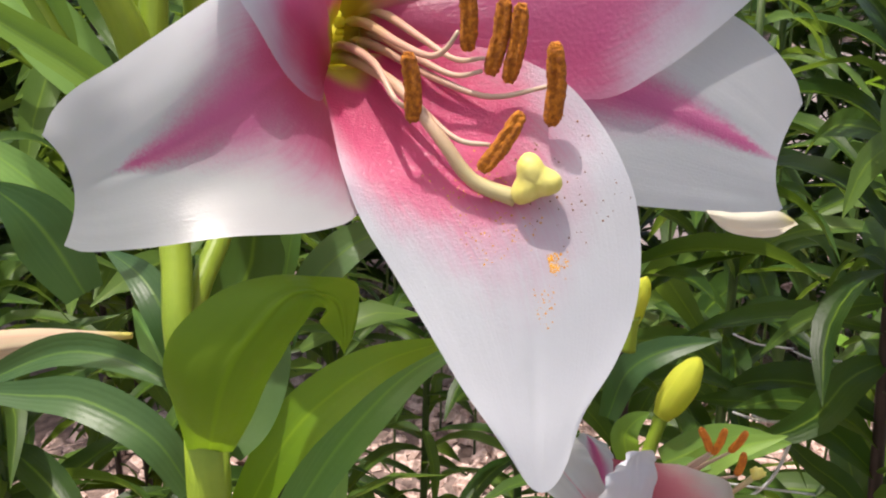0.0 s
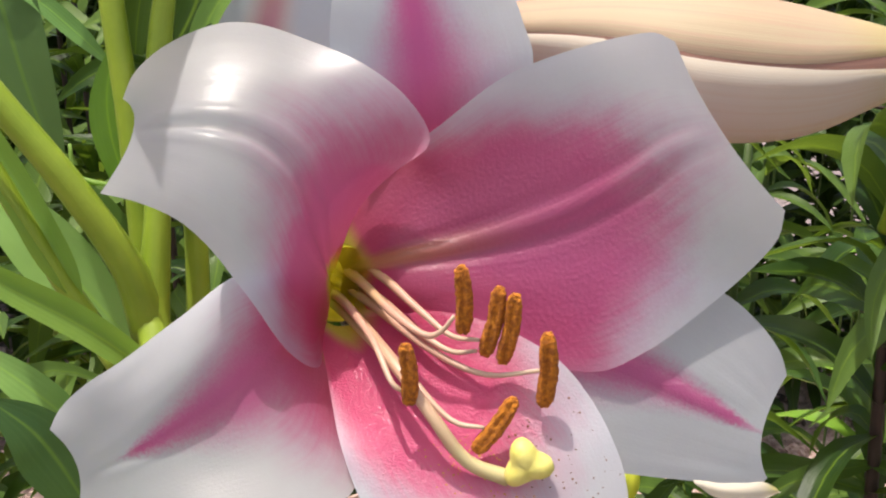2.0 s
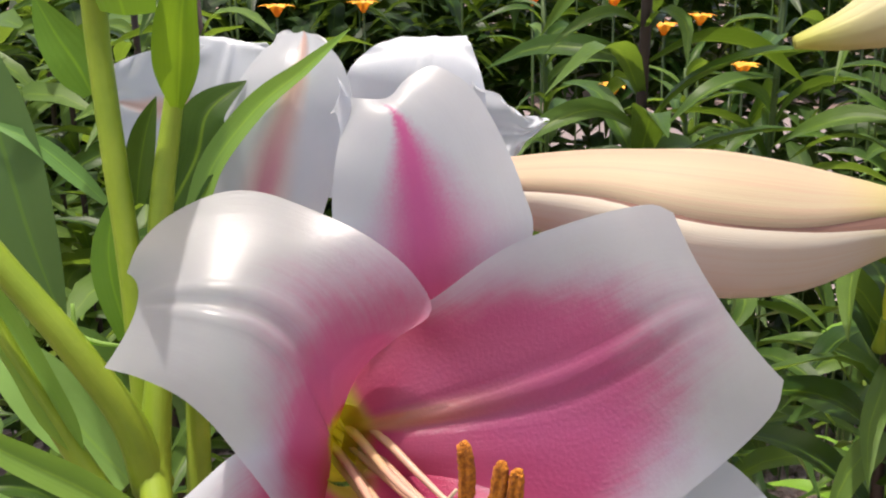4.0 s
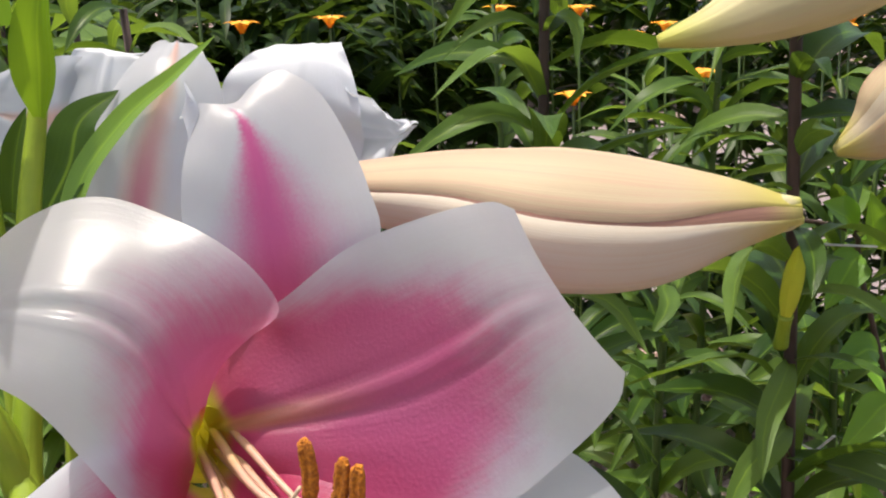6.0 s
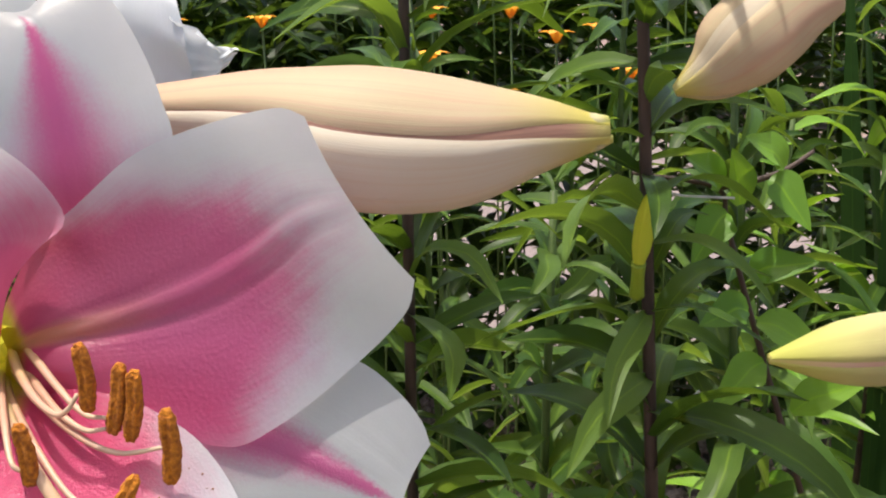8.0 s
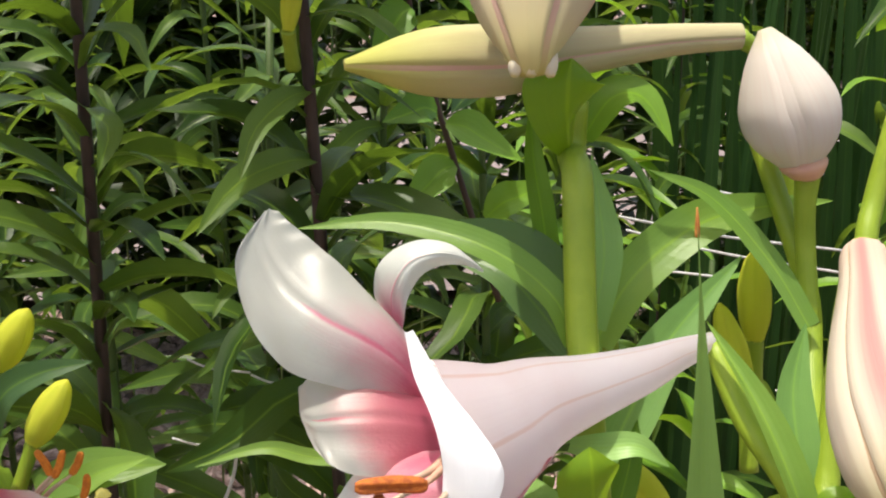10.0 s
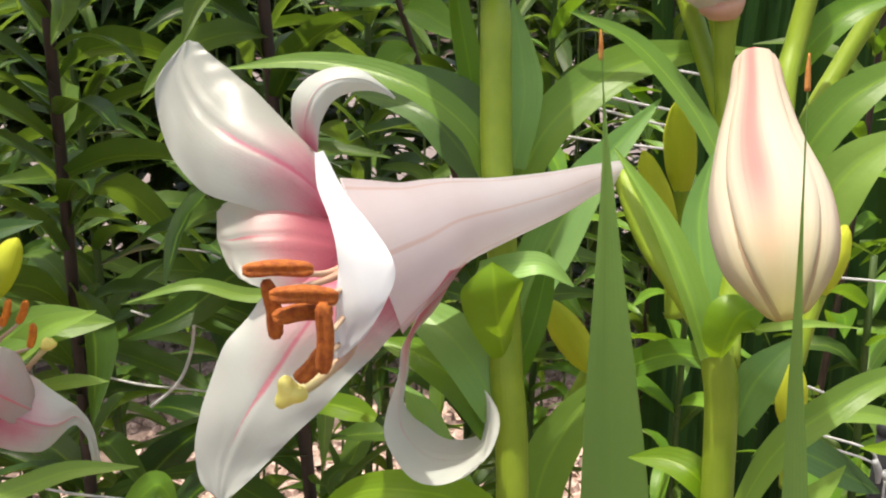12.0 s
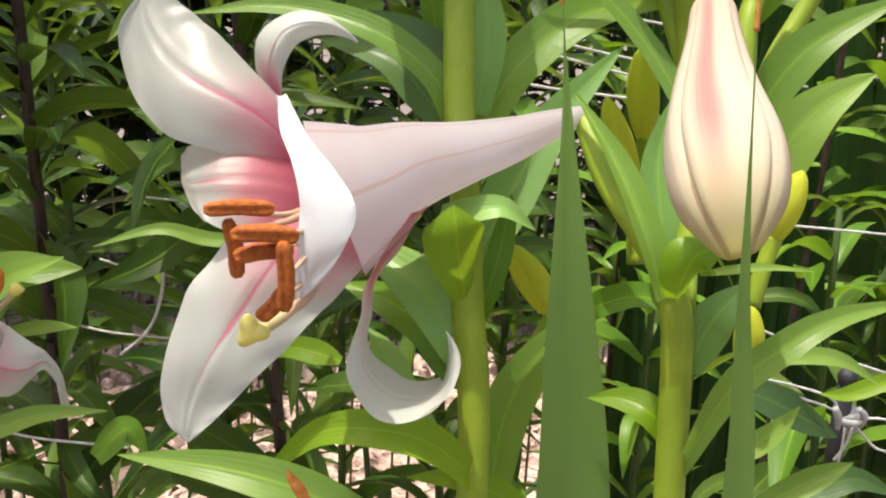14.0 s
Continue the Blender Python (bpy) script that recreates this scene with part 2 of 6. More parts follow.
# leaf green darkened so that its colour holds the deep shade among leaves
LEAF_DEEP_SHADE = leaf_material("leaf_bed_deep_shade", (0.006, 0.018, 0.005), (0.030, 0.062, 0.014), (0.12, 0.20, 0.02), 0.24, 0.42)
# shaded copy of the sword leaf green, for blades in the background
BLADE_SHADED = leaf_material("blade_green_shaded", (0.012, 0.040, 0.012), (0.032, 0.080, 0.020), (0.07, 0.15, 0.025))
BLADE = leaf_material("blade_green", (0.092, 0.185, 0.050), (0.152, 0.265, 0.075), (0.258, 0.420, 0.060), 0.38, 0.42, 0.08, lines=0.9)
STEM = stem_material("stem_green", (0.15, 0.235, 0.016), (0.26, 0.35, 0.030))
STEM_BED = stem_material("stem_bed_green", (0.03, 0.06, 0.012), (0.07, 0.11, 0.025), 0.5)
STEM_DARK = stem_material("stem_purple_brown", (0.028, 0.018, 0.014), (0.075, 0.048, 0.036), 0.55)
BUD = bud_material("bud_cream_rose", (0.648, 0.558, 0.369), (0.657, 0.369, 0.279), (0.558, 0.522, 0.108), 0.70, 0.25, 0.46)
BUD_PALE = bud_material("bud_ivory", (0.576, 0.513, 0.396), (0.567, 0.432, 0.333), (0.612, 0.567, 0.216), 0.62, 0.75)
BUD_BLUSH = bud_material("bud_ivory_blush", (0.594, 0.540, 0.423), (0.585, 0.459, 0.351), (0.612, 0.567, 0.144), 0.62, 0.85, lean=0.30, broad=0.50)
BUD_EDGE = bud_material("bud_cream_seam", (0.50, 0.37, 0.23), (0.50, 0.35, 0.22), (0.50, 0.46, 0.13), 0.70)
BUD_WHITE = bud_material("bud_white_lilac", (0.66, 0.62, 0.54), (0.65, 0.55, 0.47), (0.60, 0.56, 0.40), 0.80)
BUD_GREEN = bud_material("bud_green", (0.72, 0.76, 0.09), (0.60, 0.68, 0.07), (0.70, 0.70, 0.08), 0.8, 0.0, 0.55)
BUD_INNER = bud_material("bud_inner_white", (0.50, 0.44, 0.33), (0.48, 0.38, 0.27), (0.50, 0.46, 0.15), 0.75)
BUD_LOWER = bud_material("bud_white_cream", (0.80, 0.76, 0.62), (0.75, 0.62, 0.42), (0.62, 0.56, 0.14), 0.74, 0.0, 0.50)
BUD_LINE = bud_material("bud_pale_seam", (0.64, 0.43, 0.34), (0.64, 0.44, 0.33), (0.50, 0.48, 0.13), 0.75)
# inner petals darkened: shade under the outer petals' edges painted into the seam
BUD_SEAM_SHADE = bud_material("bud_seam_shade", (0.34, 0.19, 0.14), (0.42, 0.25, 0.18), (0.46, 0.44, 0.12), 0.85)
BUD_LIME = bud_material("bud_pale_lime", (0.53, 0.50, 0.28), (0.53, 0.43, 0.28), (0.47, 0.48, 0.10), 0.6)
ANTHER = plain_material("anther_rust", (0.30, 0.082, 0.004), (0.66, 0.235, 0.012), 800, 0.9, 1.0, depth=0.001)
ANTHER_ORANGE = plain_material("anther_orange", (0.45, 0.13, 0.008), (0.62, 0.20, 0.012), 700, 0.75, 0.6)
ANTHER_RED = plain_material("anther_red_brown", (0.27, 0.058, 0.004), (0.42, 0.115, 0.008), 700, 0.75, 0.6)


def thread_material(name, root, middle, end):
    n = Nodes(name)
    u, v = n.uv()
    cloud = n.math("MULTIPLY", n.math("SUBTRACT", n.noise(n.coords("Object"), 250, 3), 0.5), 0.2)
    v = n.math("ADD", v, cloud)
    color = n.mix(n.ramp(v, 0.08, 0.42), root, middle)
    color = n.mix(n.ramp(v, 0.45, 0.9), color, end)
    return n.finish(color, 0.42, None, 0.2)


FILAMENT = thread_material("filament_pale", (0.50, 0.42, 0.04), (0.56, 0.33, 0.23), (0.58, 0.46, 0.32))
STYLE = thread_material("style_pale_green", (0.40, 0.38, 0.05), (0.56, 0.36, 0.24), (0.56, 0.50, 0.24))
STIGMA = plain_material("stigma_yellow", (0.60, 0.55, 0.11), (0.66, 0.61, 0.17), 250, 0.55, 0.25)
POLLEN_DARK = plain_material("pollen_brown", (0.12, 0.045, 0.01), (0.30, 0.12, 0.02), 900, 0.9)
POLLEN = plain_material("pollen_orange", (0.55, 0.22, 0.015), (0.78, 0.40, 0.03), 900, 0.9)
STRING = plain_material("string_white", (0.42, 0.42, 0.40), (0.56, 0.56, 0.54), 300, 0.6)
ORANGE = plain_material("petal_orange", (0.82, 0.30, 0.01), (0.88, 0.46, 0.03), 90, 0.5, 0.2, 0.25)
MULCH = plain_material("mulch_chip", (0.34, 0.23, 0.185), (0.66, 0.50, 0.43), 90, 0.9, 0.8, depth=0.002)


def soil_material():
    n = Nodes("soil")
    obj = n.coords("Object")
    big, small = n.noise(obj, 3.0, 5), n.noise(obj, 45, 6, 0.65)
    color = n.mix(n.ramp(small, 0.3, 0.7), (0.09, 0.06, 0.048), (0.27, 0.19, 0.16))
    color = n.mix(n.math("MULTIPLY", n.ramp(big, 0.4, 0.7), 0.5), color, (0.24, 0.18, 0.155))
    return n.finish(color, 0.95, n.bump(small, 0.9, 0.01))


def path_material():
    n = Nodes("path_paving")
    obj = n.coords("Object")
    small = n.noise(obj, 120, 6, 0.7)
    color = n.mix(n.ramp(small, 0.3, 0.7), (0.15, 0.12, 0.112), (0.21, 0.172, 0.164))
    color = n.mix(n.math("MULTIPLY", n.ramp(n.noise(obj, 2.2, 4), 0.4, 0.7), 0.4), color, (0.21, 0.17, 0.165))
    return n.finish(color, 0.9, n.bump(small, 0.5, 0.004))


SOIL, PAVING = soil_material(), path_material()


# ---- shapes ----
def spline(points, count):
    """A smooth curve through the points, in count samples: positions and tangents."""
    p = [Vector(q) for q in points]
    p = [p[0] * 2 - p[1], *p, p[-1] * 2 - p[-2]]
    out = []
    for n in range(count):
        s = n / (count - 1) * (len(p) - 3)
        i = min(int(s), len(p) - 4)
        t = s - i
        a, b, c, d = p[i : i + 4]
        out.append(0.5 * ((2 * b) + (c - a) * t + (2 * a - 5 * b + 4 * c - d) * t * t + (3 * b - a - 3 * c + d) * t**3))
    tangents = [(out[min(n + 1, count - 1)] - out[max(n - 1, 0)]).normalized() for n in range(count)]
    return out, tangents


def ease(values, count):
    """Numbers along a curve, as spline() lays positions."""
    return [q.x for q in spline([(v, 0, 0) for v in values], count)[0]]


def sheet(name, rows, flip=False, closed=False):
    """A grid mesh with UVs (u across, v along) from rows of points."""
    nv, nu = len(rows), len(rows[0])
    verts = [tuple(q) for row in rows for q in row]
    faces, uvs = [], []
    for i in range(nv - 1):
        for j in range(nu if closed else nu - 1):
            k = (j + 1) % nu
            face = [(i, j, j), (i, k, j + 1), (i + 1, k, j + 1), (i + 1, j, j)]
            if flip:
                face.reverse()
            faces.append([a * nu + b for a, b, _ in face])
            uvs += [(c / (nu if closed else nu - 1), a / (nv - 1)) for a, _, c in face]
    mesh = bpy.data.meshes.new(name)
    mesh.from_pydata(verts, [], faces)
    layer = mesh.uv_layers.new(name="UVMap")
    layer.data.foreach_set("uv", [x for uv in uvs for x in uv])
    mesh.polygons.foreach_set("use_smooth", [True] * len(faces))
    mesh.update()
    return mesh


def part(name, mesh, material, parent=None, label=""):
    """Links a mesh as one object under a thing or under a part."""
    if not mesh.materials:
        mesh.materials.append(material)
    ob = new(name, mesh)
    ob.parent = parent
    return tagged(ob, label)


def thing(name, label, category, group="", at=(0, 0, 0)):
    ob = new(name)
    ob.empty_display_size = 0.02
    ob.location = at
    return tagged(ob, label, category, group)


def tube_mesh(name, points, radii, count=14, sides=10, flat=1.0, caps=True):
    """A round rod along the points, with radii that glide along it."""
    pos, tan = spline(points, count)
    rad = ease(radii, count)
    up = Vector((0.31, -0.9, 0.29))
    rows = []
    for q, t, r in zip(pos, tan, rad):
        a = (up - t * up.dot(t)).normalized()
        b = t.cross(a)
        rows.append([q + (a * math.cos(w) * flat + b * math.sin(w)) * max(r, 1e-5) for w in (2 * math.pi * k / sides for k in range(sides))])
    if caps:
        rows = [[pos[0]] * sides, *rows, [pos[-1]] * sides]
    return sheet(name, rows, closed=True)


def tepal_mesh(name, stations, nu=25, nv=44, ripple=0.0012, seed=0, groove=0.0006, blunt=0.45, corner=0.09, notch=0.0, notch_at=None):
    """A petal lofted through stations: its middle, half its width as a vector, and how far the midrib stands off.
    corner: how far the corners of its end are rounded off; notch: how far the end is drawn in at the midrib."""
    fine = 240
    mid, tan = spline([s[0] for s in stations], fine)
    half, _ = spline([s[1] for s in stations], fine)
    arch = ease([s[2] for s in stations], fine)
    rows = []
    for i in range(nv):
        v = i / (nv - 1)
        row = []
        for j in range(nu):
            u = 2 * j / (nu - 1) - 1
            w = v * (1 - corner * abs(u) ** 5 - notch * math.exp(-(((u - (0.15 * math.sin(seed) if notch_at is None else notch_at)) / 0.3) ** 2)) + 0.025 * ripple / 0.0012 * noise.noise((u * 2.2, seed * 2.3, 5.0)) * v * v)
            w = min(1.0, w)
            k = min(fine - 1, int(w * (fine - 1)))
            side = half[k].normalized()
            normal = tan[k].cross(side).normalized()
            end = min(1.0, (1 - w) / 0.10)
            width = half[k].length * (blunt + (1 - blunt) * math.sqrt(max(0.0, 1 - (1 - end) ** 2)))
            q = mid[k] + side * width * u + normal * arch[k] * (1 - u * u)
            wave = noise.noise((v * 7 + seed * 3.1, 2.0 * (1 if u > 0 else -1), seed)) * ripple * abs(u) ** 3 * 2.2
            wave += noise.noise((v * 3 + seed, u * 2, seed * 1.7)) * ripple * 0.7
            wave -= groove * (math.exp(-((u / 0.07) ** 2)) - 0.6 * math.exp(-(((abs(u) - 0.13) / 0.06) ** 2))) * min(1, v * 3) * min(1, (1 - v) * 4)
            row.append(q + normal * wave)
        rows.append(row)
    return sheet(name, rows)


def even(points, count):
    """A smooth curve through the points, in count samples at even steps of its length."""
    fine = spline(points, 400)[0]
    run = [0.0]
    for a, b in zip(fine, fine[1:]):
        run.append(run[-1] + (b - a).length)
    out, k = [], 0
    for n in range(count):
        d = run[-1] * n / (count - 1)
        while k < len(run) - 2 and run[k + 1] < d:
            k += 1
        out.append(fine[k].lerp(fine[k + 1], min(1.0, (d - run[k]) / max(1e-9, run[k + 1] - run[k]))))
    return out


def rail_mesh(name, left, mid, right, nu=33, nv=60, ripple=0.001, seed=0, groove=0.0006):
    """A petal stretched between its two edges and its midrib, each a curve from the throat to the end."""
    lines = [even(q, nv) for q in (left, mid, right)]
    rows = []
    for i in range(nv):
        v = i / (nv - 1)
        a, m, b = (line[i] for line in lines)
        ahead = lines[1][min(nv - 1, i + 1)] - lines[1][max(0, i - 1)]
        normal = ahead.cross(b - a).normalized()
        fade = min(1, v * 4) * min(1, (1 - v) * 5)
        row = []
        for j in range(nu):
            u = 2 * j / (nu - 1) - 1
            q = m + (b - a) * (u / 2) + ((a + b) / 2 - m) * u * u
            wave = noise.noise((v * 6 + seed * 3.1, 2.0 * (1 if u > 0 else -1), seed)) * ripple * abs(u) ** 3 * 1.6
            wave += noise.noise((v * 3 + seed, u * 2, seed * 1.7)) * ripple * 0.8 + noise.noise((v * 4 + seed, u * 11, seed)) * ripple * 0.18
            wave -= groove * (math.exp(-((u / 0.06) ** 2)) - 0.7 * math.exp(-(((abs(u) - 0.12) / 0.05) ** 2))) * fade
            row.append(q + normal * wave * min(1, (1 - v) * 12 + 0.25))
        rows.append(row)
    return sheet(name, rows)


def leaf_mesh(name, points, width, nu=7, nv=20, roll=0.0, fold=0.25, facing=(0, -0.75, 0.66), base=0.35, widest=0.4, seed=0, wave=0.02, point=0.85):
    """A lance-shaped leaf along the points. fold: how far its halves rise; facing: the way that its upper side looks; roll turns it."""
    pos, tan = spline(points, nv)
    rows = []
    for i in range(nv):
        v = i / (nv - 1)
        if v < widest:
            w = base + (1 - base) * math.sin(v / widest * math.pi / 2)
        else:
            w = math.cos((v - widest) / (1 - widest) * math.pi / 2) ** point
        w = max(w * width / 2, 0.0002)
        face = Vector(facing)
        side = tan[i].cross(face).normalized()
        side.rotate(Matrix.Rotation(radians(roll), 3, tan[i]))
        normal = side.cross(tan[i]).normalized()
        row = []
        for j in range(nu):
            u = 2 * j / (nu - 1) - 1
            lift = fold * w * (abs(u) ** 1.3) + noise.noise((v * 4, u + seed * 5.3, seed)) * wave * width * (0.4 + abs(u))
            row.append(pos[i] + side * w * u * math.cos(fold) + normal * lift)
        rows.append(row)
    return sheet(name, rows)


def lobe_mesh(name, points, radii, centre, spread, count=34, sides=14, proud=1.0, pinch=0.35, edge=0.045):
    """One petal of a closed bud: a strip of its skin round the axis, a little raised along its edges. Angles in degrees, from the upper front."""
    pos, tan = spline(points, count)
    rad = ease(radii, count)
    up = Vector((0.05, -0.8, 0.6))
    rows = []
    for i, (q, t, r) in enumerate(zip(pos, tan, rad)):
        v = i / (count - 1)
        a = (up - t * up.dot(t)).normalized()
        b = t.cross(a)
        wide = spread * (1 - pinch * max(0.0, (v - 0.6) / 0.4) ** 2)
        row = []
        for k in range(sides + 1):
            s = 2 * k / sides - 1
            w = radians(centre + s * wide / 2)
            lift = proud * (1 + edge * (abs(s) ** 6) + 0.02 * math.exp(-((s / 0.1) ** 2)) - 0.10 * max(0, abs(s) - 0.93) / 0.07)
            lift *= 1 + 0.025 * noise.noise((s * 2 + centre, v * 5, 0.7))
            row.append(q + (a * math.cos(w) + b * math.sin(w)) * max(r, 1e-5) * lift)
        rows.append(row)
    return sheet(name, rows)


def blob_mesh(name, centre, radii, lobes=0, seed=0, rough=0.06, nu=20, nv=14):
    rows = []
    for i in range(nv):
        a = math.pi * i / (nv - 1)
        row = []
        for j in range(nu):
            w = 2 * math.pi * j / nu
            k = 1 + 0.22 * lobes / 3 * math.cos(3 * w) * math.sin(a) if lobes else 1.0
            d = Vector((math.sin(a) * math.cos(w) * k, math.sin(a) * math.sin(w) * k, math.cos(a)))
            k = 1 + rough * noise.noise(d * 2.5 + Vector((seed, 0, 0)))
            row.append(Vector(centre) + Vector((d.x * radii[0], d.y * radii[1], d.z * radii[2])) * k)
        rows.append(row)
    return sheet(name, rows, closed=True)


# ---- ground ----
def ground_sheet():
    rows = []
    for i in range(61):
        y = 1.0 + (abs(i / 30 - 1) ** 2.4) * 60 * (1 if i > 30 else -1)
        row = []
        for j in range(61):
            s = j / 30 - 1
            x = 0.3 + (abs(s) ** 2.2) * 45 * (1 if s > 0 else -1)
            row.append((x, y, noise.noise((x * 3, y * 3, 0)) * 0.02 + noise.noise((x * 9, y * 9, 4)) * 0.008))
        rows.append(row)
    return sheet("ground", rows)


tagged(part("ground", ground_sheet(), SOIL), "brown garden soil strewn with bark mulch", "ground", kind="structure")

# ---- the open lily ----
lily = thing("lily_flower", "large open white lily with pink throat and rust anthers", "flower", "open lilies", (-0.0522, 0.3808, 0.8886))


def fix(ob):
    """Keeps a child where its mesh stands, under a parent that is not at the origin."""
    ob.matrix_parent_inverse = Matrix.Translation(ob.parent.location).inverted()
    return ob


def petal(parent, stations, material, seed, name="petal", label="", **shape):
    return fix(part(name, tepal_mesh(name, stations, seed=seed, **shape), material, parent, label))


def rail_petal(parent, left, mid, right, material, seed, name="petal", label="", **shape):
    return fix(part(name, rail_mesh(name, left, mid, right, seed=seed, **shape), material, parent, label))



rail_petal(lily,
    [(-0.0170, 0.3020, 0.9420), (-0.0250, 0.2960, 0.9675), (-0.0254, 0.2970, 0.9831), (-0.0235, 0.3020, 0.9947), (-0.0211, 0.3060, 1.0030)],
    [(-0.0007, 0.3020, 0.9404), (-0.0003, 0.2960, 0.9536), (-0.0023, 0.2960, 0.9721), (-0.0053, 0.2975, 0.9882), (-0.0093, 0.3010, 0.9994), (-0.0147, 0.3060, 1.0025)],
    [(0.0140, 0.3020, 0.9421), (0.0261, 0.2960, 0.9669), (0.0236, 0.2990, 0.9807), (0.0179, 0.3040, 0.9939), (0.0109, 0.3080, 1.0047), (0.0042, 0.3100, 1.0093), (-0.0010, 0.3110, 1.0104), (-0.0069, 0.3090, 1.0074), (-0.0106, 0.3070, 1.0030)],
    TEPAL_TOP, 1, ripple=0.0006, groove=0.0003)
rail_petal(lily,
    [(-0.0205, 0.2940, 0.9120), (0.0071, 0.2880, 0.9179), (0.0364, 0.2830, 0.9220), (0.0575, 0.2780, 0.9216), (0.0750, 0.2740, 0.9153), (0.0842, 0.2710, 0.9083), (0.0899, 0.2695, 0.9010), (0.0922, 0.2685, 0.8946)],
    [(-0.0205, 0.2920, 0.9062), (0.0072, 0.2810, 0.9060), (0.0362, 0.2720, 0.9009), (0.0544, 0.2665, 0.8959), (0.0684, 0.2630, 0.8903), (0.0848, 0.2600, 0.8824)],
    [(-0.0220, 0.2900, 0.9020), (-0.0002, 0.2760, 0.8920), (0.0219, 0.2670, 0.8780), (0.0420, 0.2610, 0.8719), (0.0520, 0.2595, 0.8707), (0.0681, 0.2575, 0.8699), (0.0829, 0.2565, 0.8693), (0.0866, 0.2575, 0.8709)],
    TEPAL_RIB, 2, ripple=0.0008, groove=0.0005)
rail_petal(lily,
    [(-0.0317, 0.2900, 0.9082), (-0.0395, 0.2720, 0.9213), (-0.0476, 0.2600, 0.9236), (-0.0584, 0.2490, 0.9176), (-0.0703, 0.2420, 0.9100), (-0.0787, 0.2380, 0.9051), (-0.0840, 0.2365, 0.9002), (-0.0872, 0.2370, 0.8945)],
    [(-0.0310, 0.2880, 0.9009), (-0.0374, 0.2700, 0.9006), (-0.0483, 0.2570, 0.8949), (-0.0606, 0.2480, 0.8893), (-0.0716, 0.2400, 0.8856), (-0.0815, 0.2370, 0.8826)],
    [(-0.0273, 0.2860, 0.8904), (-0.0216, 0.2700, 0.8783), (-0.0179, 0.2520, 0.8715), (-0.0269, 0.2410, 0.8703), (-0.0457, 0.2350, 0.8710), (-0.0653, 0.2330, 0.8689), (-0.0789, 0.2335, 0.8678), (-0.0843, 0.2340, 0.8692)],
    TEPAL_LEFT, 3, ripple=0.0008, groove=0.0006)
rail_petal(lily,
    [(-0.0271, 0.3000, 0.9117), (-0.0197, 0.2930, 0.9297), (-0.0089, 0.2870, 0.9432), (-0.0002, 0.2845, 0.9518), (-0.0051, 0.2840, 0.9625), (-0.0160, 0.2880, 0.9703), (-0.0309, 0.2950, 0.9755), (-0.0445, 0.2990, 0.9791), (-0.0561, 0.2980, 0.9790), (-0.0671, 0.2930, 0.9748), (-0.0738, 0.2860, 0.9690), (-0.0758, 0.2800, 0.9633)],
    [(-0.0279, 0.2980, 0.9083), (-0.0289, 0.2800, 0.9301), (-0.0330, 0.2730, 0.9475), (-0.0415, 0.2706, 0.9561), (-0.0522, 0.2700, 0.9591), (-0.0638, 0.2730, 0.9584), (-0.0733, 0.2775, 0.9557)],
    [(-0.0277, 0.2980, 0.9039), (-0.0284, 0.2860, 0.8986), (-0.0286, 0.2710, 0.8949), (-0.0355, 0.2640, 0.9028), (-0.0451, 0.2580, 0.9220), (-0.0515, 0.2580, 0.9317), (-0.0597, 0.2605, 0.9383), (-0.0700, 0.2650, 0.9412), (-0.0806, 0.2700, 0.9419)],
    TEPAL_PLAIN, 4, ripple=0.0007, groove=0.0016)
rail_petal(lily,
    [(-0.0291, 0.3060, 0.9155), (-0.0203, 0.3040, 0.9330), (-0.0083, 0.2970, 0.9457), (0.0007, 0.2885, 0.9537), (0.0186, 0.2860, 0.9680), (0.0385, 0.2870, 0.9757), (0.0545, 0.2890, 0.9787), (0.0616, 0.2900, 0.9764)],
    [(-0.0249, 0.3000, 0.9105), (-0.0104, 0.2860, 0.9196), (0.0120, 0.2840, 0.9254), (0.0338, 0.2815, 0.9339), (0.0490, 0.2785, 0.9433), (0.0610, 0.2770, 0.9525), (0.0732, 0.2820, 0.9555)],
    [(-0.0269, 0.3000, 0.9021), (-0.0104, 0.2830, 0.9044), (0.0120, 0.2750, 0.9027), (0.0387, 0.2665, 0.8962), (0.0546, 0.2640, 0.9030), (0.0735, 0.2680, 0.9168), (0.0863, 0.2720, 0.9288), (0.0889, 0.2745, 0.9370)],
    TEPAL, 5, ripple=0.0009, groove=0.0013)
rail_petal(lily,
    [(-0.0212, 0.3055, 1.0019), (-0.0239, 0.3050, 1.0002), (-0.0266, 0.3055, 0.9986)],
    [(-0.0233, 0.3030, 1.0063), (-0.0242, 0.3025, 1.0027), (-0.0248, 0.3030, 0.9993)],
    [(-0.0247, 0.3070, 1.0084), (-0.0220, 0.3050, 1.0046), (-0.0210, 0.3040, 1.0003), (-0.0234, 0.3010, 0.9934)],
    TRUMPET, 9, "petal_edge", "white petal edge curled forward", ripple=0.0002, groove=0.0, nu=9, nv=16)
rail_petal(lily,
    [(0.0677, 0.2575, 0.8702), (0.0772, 0.2565, 0.8699), (0.0849, 0.2565, 0.8704), (0.0893, 0.2575, 0.8680)],
    [(0.0685, 0.2568, 0.8692), (0.0749, 0.2550, 0.8676), (0.0835, 0.2552, 0.8671), (0.0899, 0.2570, 0.8674)],
    [(0.0690, 0.2590, 0.8683), (0.0749, 0.2600, 0.8635), (0.0854, 0.2610, 0.8620), (0.0913, 0.2590, 0.8661)],
    BUD_LOWER, 8, "petal_edge", "creamy petal edge curled under", ripple=0.0002, groove=0.0, nu=9, nv=20)
